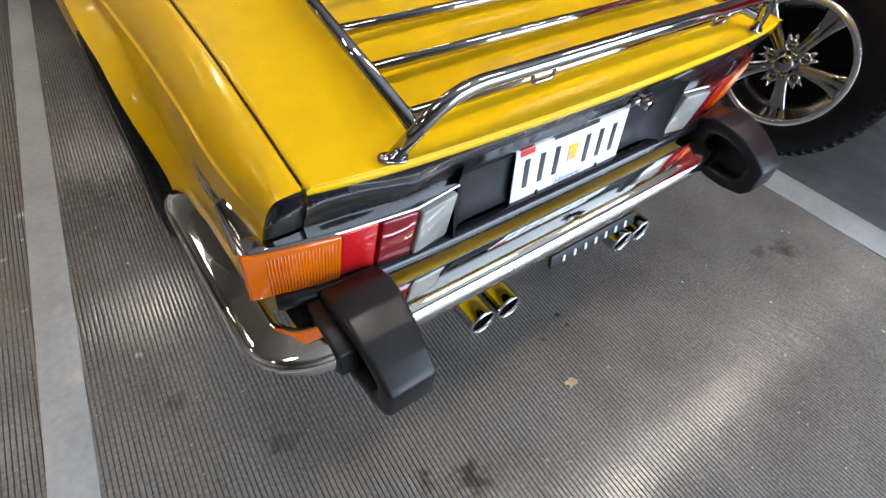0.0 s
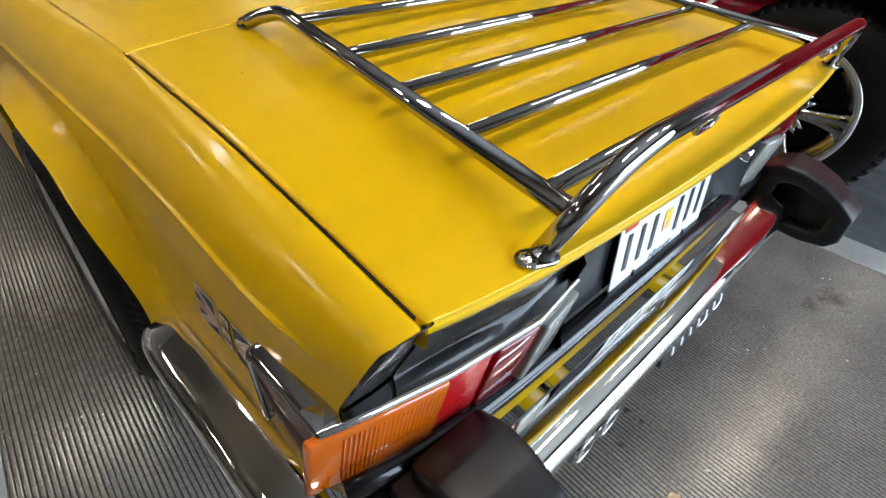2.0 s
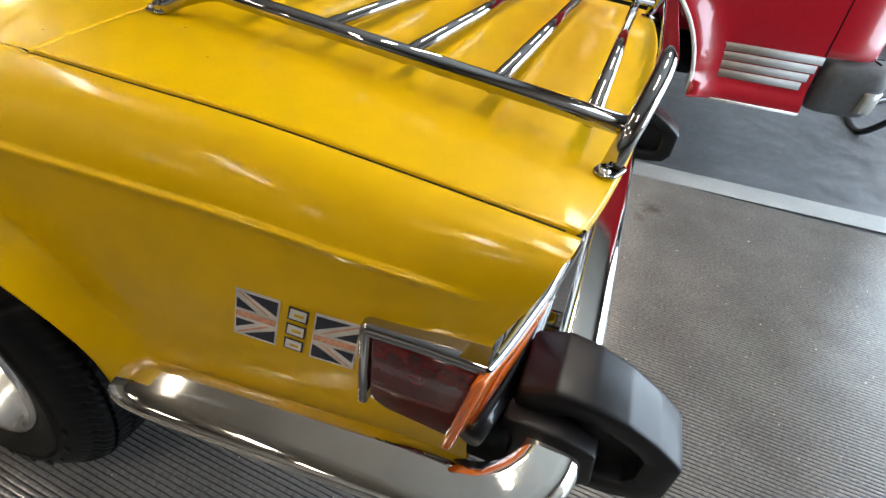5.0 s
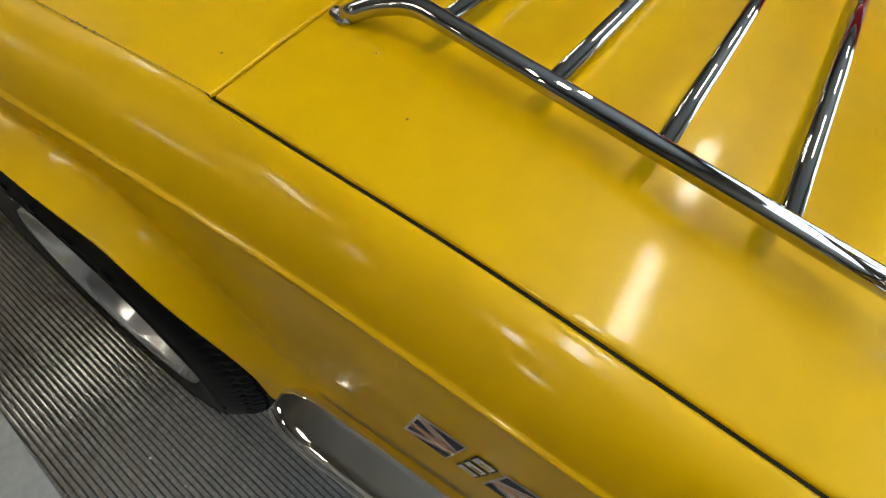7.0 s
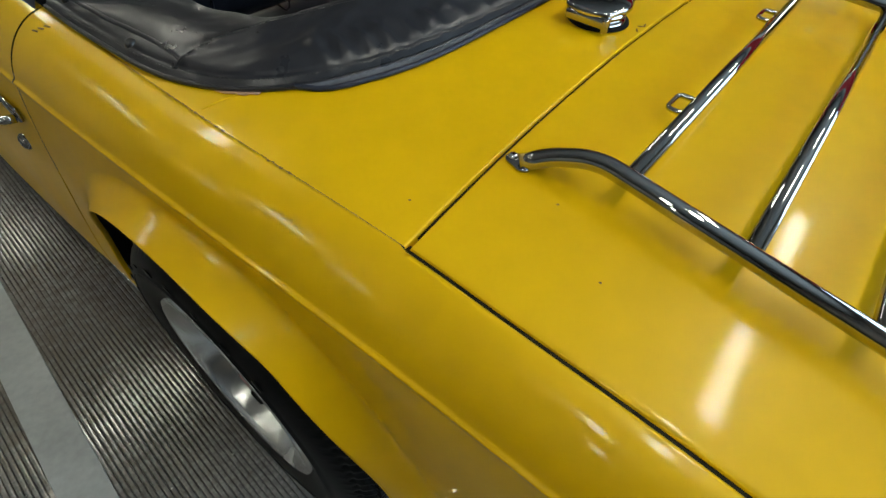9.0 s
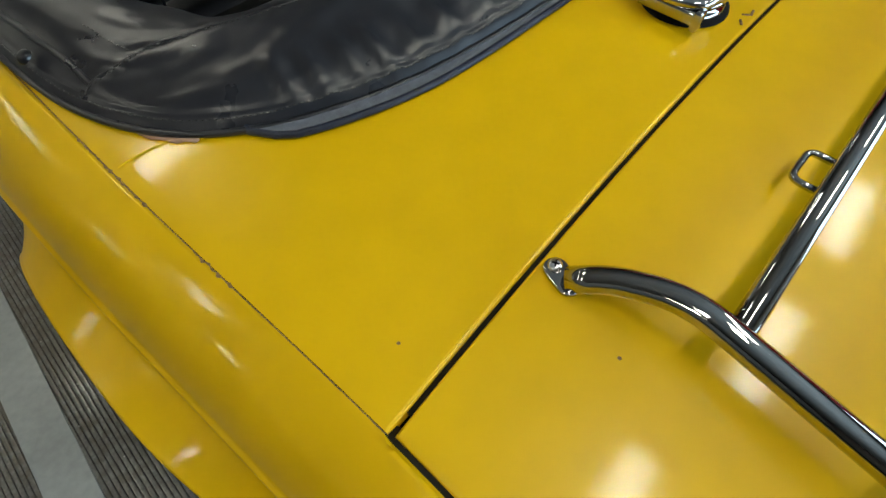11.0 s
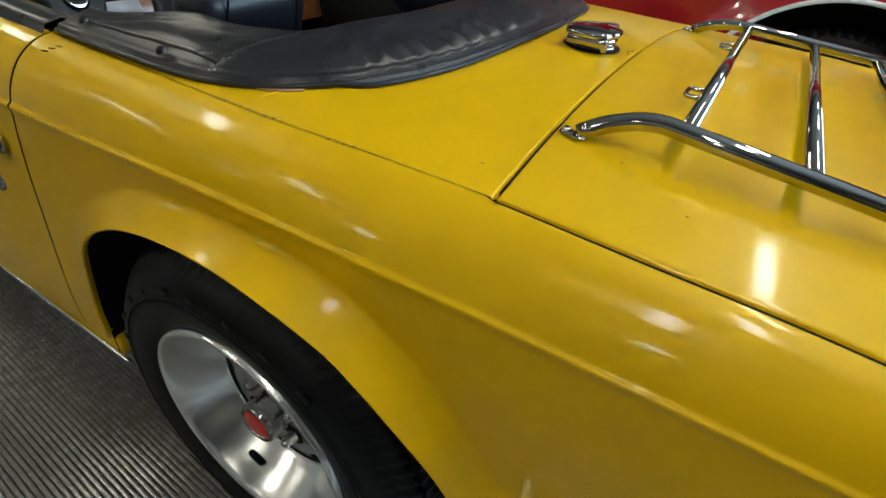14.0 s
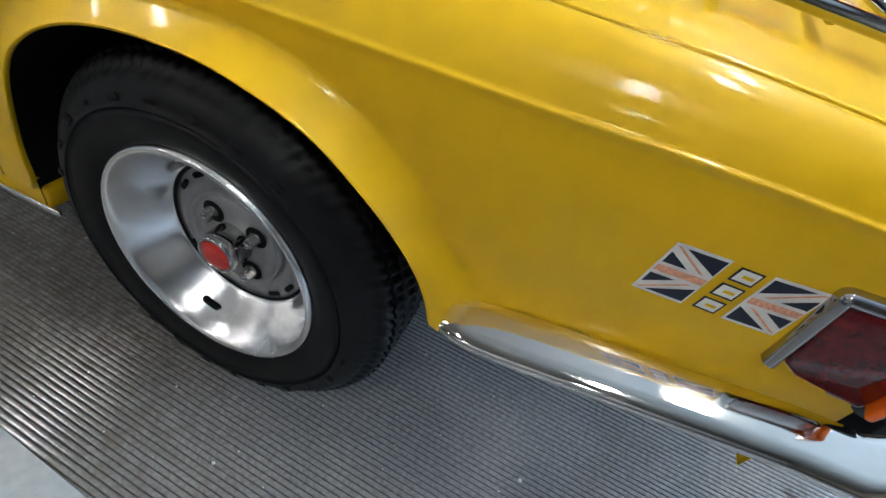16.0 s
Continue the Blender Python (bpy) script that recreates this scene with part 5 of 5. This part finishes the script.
for y in cols:
    low = 0.345
    d = abs(y - TC[0])
    edge = max(low, TC[1] + math.sqrt(max(0, TRA ** 2 - d * d))) if d < TRA else low
    col = []
    for k in range(25):
        z = edge + (1.30 - edge) * (k / 24) ** 1.6
        x = TX + 0.02 * ease(0.5, 1.3, z)
        rho = math.hypot(y - TC[0], z - TC[1])
        x -= 0.055 * (1 - ease(TRA, TRA + 0.11, rho))
        if y < -1.0:
            x -= 0.028 * (1 - ease(0.365, 0.425, z))
        col.append((x, y, z))
    col.insert(0, (col[0][0] + 0.035, y, col[0][2] + 0.004))
    col.insert(0, (col[0][0] + 0.2, y, col[0][2]))
    rows.append(col)
tb = truck_part("bodyside", grid(rows), REDPAINT)
lip = [(TX - 0.058, TC[0] + TRA * math.cos(a), TC[1] + TRA * math.sin(a)) for a in (math.pi * k / 60 for k in range(61))]
truck_part("arch_trim", tube(lip, 0.008, 8), PLATE, tb, "thin white trim round the wheel arch")
truck_part("rocker_trim", tube([(TX - 0.028, -1.485, 0.343), (TX - 0.028, TC[0] - TRA, 0.343)], 0.006, 8), PLATE, tb, "thin white sill line")
truck_part("grey_panel", box((0.004, 4.0, 0.16), (TX + 0.010, 1.6, 0.93)), GREYSTRIPE, tb, "grey lower colour band")
for k in range(4):
    z = 0.425 + 0.033 * k
    truck_part("stripe", slab([(TX + 0.001 - 0.0, -1.085, z), (TX + 0.001, -1.455 - 0.012 * k, z), (TX + 0.001, -1.455 - 0.012 * k, z + 0.0285), (TX + 0.001, -1.085, z + 0.0285)], (-1, 0, 0), 0.004), GREYSTRIPE, tb, "silver-grey side stripe")
rows = []
for k in range(17):
    t = k / 16
    y = -1.490 - 0.19 * math.sin(t * math.pi / 2)
    inn = 0.11 * (1 - math.cos(t * math.pi / 2))
    rows.append([(TX + inn + 0.02 * ease(0.5, 1.3, z) + (0.02 if z < 0.552 else 0), y, z) for z in (0.550, 0.553, 0.58, 0.65, 0.75, 0.9, 1.1, 1.3)])
truck_part("rear_quarter", grid(rows), REDPAINT)
truck_part("quarter_seam", box((0.01, 0.02, 0.85), (TX + 0.022, -1.488, 0.88)), DARK)
truck_part("tailgate", box((1.5, 0.05, 0.75), (TX + 0.89, -1.665, 0.93), 0.02), REDPAINT)
truck_part("bed", join(box((1.5, 4.0, 0.1), (TX + 0.86, 0.6, 0.6)), box((0.05, 4.2, 0.06), (TX + 0.05, 0.6, 1.31), 0.02)), REDPAINT)
truck_part("chassis", box((1.2, 4.0, 0.14), (TX + 0.86, 0.5, 0.42)), DARK)
plan = bent([(TX + 0.25, -1.50, 0), (TX + 0.005, -1.50, 0), (TX + 0.005, -1.74, 0), (TX + 0.9, -1.78, 0)], 0.07, 8)
plan += [Vector((TX + 1.72, -1.74, 0)), Vector((TX + 1.72, -1.55, 0))]
rows = [[(TX + 0.9 + (p.x - TX - 0.9) * k, -1.62 + (p.y + 1.62) * kk, z) for p in plan] for z, k, kk in ((0.345, 0.94, 0.80), (0.355, 0.965, 0.90), (0.375, 0.98, 0.96), (0.46, 0.995, 0.99), (0.470, 1.0, 1.0), (0.52, 1.0, 1.0), (0.535, 0.99, 0.97), (0.54, 0.97, 0.90))]
tbump = truck_part("rear_bumper", caps(grid(rows, closed_v=True)), TRUCKGREY, None, "dark grey plastic rear step bumper")
plan = [p for p in plan if p.y < -1.60 and p.x < TX + 0.15]
truck_part("bumper_lamp", loft([[Vector((TX + 0.9 + (p.x - TX - 0.9) * k, p.y * 1.001, z)) for p in plan] + [Vector((TX + 0.16, -1.66, z))] for z, k in ((0.372, 0.980), (0.376, 0.990), (0.452, 1.001), (0.456, 0.996))]), CLEAR, tbump, "clear corner lamp set in the bumper")
truck_part("step_tread", join(box((0.10, 0.006, 0.004), (TX + 0.14, -1.70, 0.5415)), box((0.006, 0.10, 0.004), (TX + 0.20, -1.69, 0.5415))), DARK, tbump)


def truck_wheel(cx, cy, cz):
    at = Vector((cx, cy, cz))
    R, r = 0.355, 0.228
    w = truck_part("wheel", lathe([(0.0, r + 0.006), (-0.006, r + 0.002), (-0.0065, r - 0.014), (-0.002, r - 0.018), (0.03, r - 0.020), (0.14, r - 0.03), (0.15, 0.10), (0.15, 0.0)], at, (1, 0, 0), 64), STEEL, None, "polished five-spoke chrome wheel")
    truck_part("tyre", lathe([(0.01, r - 0.004), (-0.006, r + 0.010), (-0.014, r + 0.04), (-0.014, r + 0.065), (-0.006, R - 0.025), (0.012, R - 0.008), (0.018, R - 0.003), (0.05, R), (0.052, R - 0.008), (0.06, R - 0.008), (0.062, R), (0.12, R + 0.002), (0.122, R - 0.008), (0.13, R - 0.008), (0.132, R), (0.21, R - 0.004), (0.23, R - 0.04), (0.22, r)], at, (1, 0, 0), 80), TYRE, w, "wide black low-profile tyre")
    tread = bmesh.new()
    for k in range(60):
        a0, a1 = 2 * math.pi * k / 60, 2 * math.pi * (k + 0.6) / 60
        q = []
        for a in (a0, a1):
            for o, rr in ((-0.006, R - 0.03), (0.006, R - 0.001), (0.045, R + 0.004), (0.045, R - 0.01)):
                q.append(tread.verts.new((cx + o, cy + rr * math.cos(a), cz + rr * math.sin(a))))
        for f in ((0, 1, 2, 3), (7, 6, 5, 4), (0, 4, 5, 1), (1, 5, 6, 2), (2, 6, 7, 3), (3, 7, 4, 0)):
            tread.faces.new([q[i] for i in f])
    truck_part("tread_band", tread, TYRE, w)
    for k in range(5):
        a = math.radians(90 + 72 * k + 20)
        d, t = Vector((0, math.cos(a), math.sin(a))), Vector((0, -math.sin(a), math.cos(a)))
        secs = []
        for i, (rad, wid, dep) in enumerate(((0.03, 0.026, 0.004), (0.06, 0.025, 0.004), (0.10, 0.028, 0.010), (0.14, 0.035, 0.014), (0.175, 0.047, 0.012), (0.200, 0.063, 0.006), (0.218, 0.080, 0.002))):
            c = at + d * rad
            secs.append([c + t * wid + Vector((0.030 + dep, 0, 0)), c + t * wid * 0.55 + Vector((-0.002 + dep, 0, 0)), c + t * wid * 0.12 + Vector((0.006 + dep, 0, 0)), c - t * wid * 0.12 + Vector((0.006 + dep, 0, 0)), c - t * wid * 0.55 + Vector((-0.002 + dep, 0, 0)), c - t * wid + Vector((0.030 + dep, 0, 0))])
        truck_part("spoke", loft(secs), CHROME, w, "chrome spoke")
        b = a + radians(36)
        n = at + 0.062 * Vector((0, math.cos(b), math.sin(b)))
        truck_part("lug_boss", lathe([(0.03, 0.026), (0.008, 0.024), (0.004, 0.018), (0.012, 0.012), (0.03, 0.010), (0.03, 0.0)], n, (1, 0, 0), 16), CHROME, w)
        for e in (-1, 1):
            tip = [n + Vector((0.012, 0, 0)) + 0.02 * e * Vector((0, -math.sin(b), math.cos(b))), n + Vector((0.012, 0, 0)) + 0.042 * Vector((0, math.cos(b), math.sin(b))) + 0.016 * e * Vector((0, -math.sin(b), math.cos(b))), n + Vector((0.012, 0, 0)) + 0.02 * Vector((0, math.cos(b), math.sin(b)))]
            truck_part("barb", slab(tip, (1, 0, 0), 0.012), CHROME, w)
    truck_part("centre_cap", lathe([(0.02, 0.034), (-0.008, 0.033), (-0.013, 0.028), (-0.012, 0.020), (-0.016, 0.010), (-0.0165, 0.0)], at, (1, 0, 0), 32), CHROME, w, "round chrome centre cap")
    truck_part("brake_drum", lathe([(0.10, 0.17), (0.10, 0.0)], at, (1, 0, 0), 32), DARK, w)


truck_wheel(TX + 0.012, TC[0], TC[1])
well = [(TC[0] + (TRA + 0.02) * math.cos(a), TC[1] + (TRA + 0.02) * math.sin(a)) for a in (math.pi * k / 30 for k in range(31))]
truck_part("wheel_well", grid([[(x, TC[0] + (y - TC[0]) * r, TC[1] + (z - TC[1]) * r) for y, z in well] for x, r in ((TX - 0.01, 1), (TX + 0.27, 1), (TX + 0.27, 0.02))]), DARK)

# ---- loose things on the floor ----
rng = random.Random(7)
hose = tube(catmull([(3.4, -2.6, 0.02), (2.9, -2.2, 0.02), (2.45, -2.15, 0.02), (2.3, -2.3, 0.35), (2.35, -2.5, 0.9)], 8), 0.018, 10)
tagged(part("hose", hose, RUBBER), "black rubber hose lying behind the truck", "hose")
leaf = tagged(part("dry_leaf", grid([[(-0.006 + 0.010 * (u - 1.5) + 0.004 * math.sin(v * 2), -1.006 + 0.007 * (v - 1.5), 0.004 + 0.008 * abs(math.sin(u * 1.9 + v * 1.3))) for v in range(4)] for u in range(4)]), LEAF), "small curled dry leaf on the ribbed mat", "leaf")
bits = bmesh.new()
for _ in range(900):
    x, y = rng.uniform(-1.6, 1.2), rng.uniform(-1.8, 1.2)
    r = rng.uniform(0.0007, 0.0022) * (2.0 if rng.random() < 0.12 else 1.0)
    p = Vector(skewed(x, y, 0.0005))
    vs = [bits.verts.new(p + Vector((r * rng.uniform(0.6, 1.3) * math.cos(a), r * rng.uniform(0.6, 1.3) * math.sin(a), 0))) for a in (0, 1.3, 2.6, 3.9, 5.1)]
    top = bits.verts.new(p + Vector((0, 0, r * 0.8)))
    for k in range(5):
        bits.faces.new((vs[k], vs[(k + 1) % 5], top))
tagged(part("grit", bits, DEBRIS, None, smooth=False), "scattered pale grit and crumbs on the mat", "grit", kind="stuff")


# plastic-covered bulk ahead of the car
bulk = []
for i in range(30):
    a = i / 29
    x = -2.6 + 1.95 * a
    row = []
    for j in range(24):
        b = j / 23
        z = 1.1 * math.sin(min(1, b * 1.25) * math.pi / 2) ** 0.8
        y = 2.60 - 0.25 * (x + 1) * 0.3 + 0.55 * b ** 1.5
        w = 0.07 * noise.noise(Vector((x * 3, z * 2.2, 1.0))) + 0.03 * noise.noise(Vector((x * 9, z * 6, 4.0)))
        row.append((x, y + w, z * (0.98 + 0.04 * noise.noise(Vector((x * 2, 0, 0))))))
    row.append((x, 4.4, 1.1))
    row.append((x, 4.4, 0.0))
    bulk.append(row)
tagged(part("covered_bulk", caps(grid(bulk)), PLASTIC), "bulky object under a dusty grey plastic sheet", "covered object")
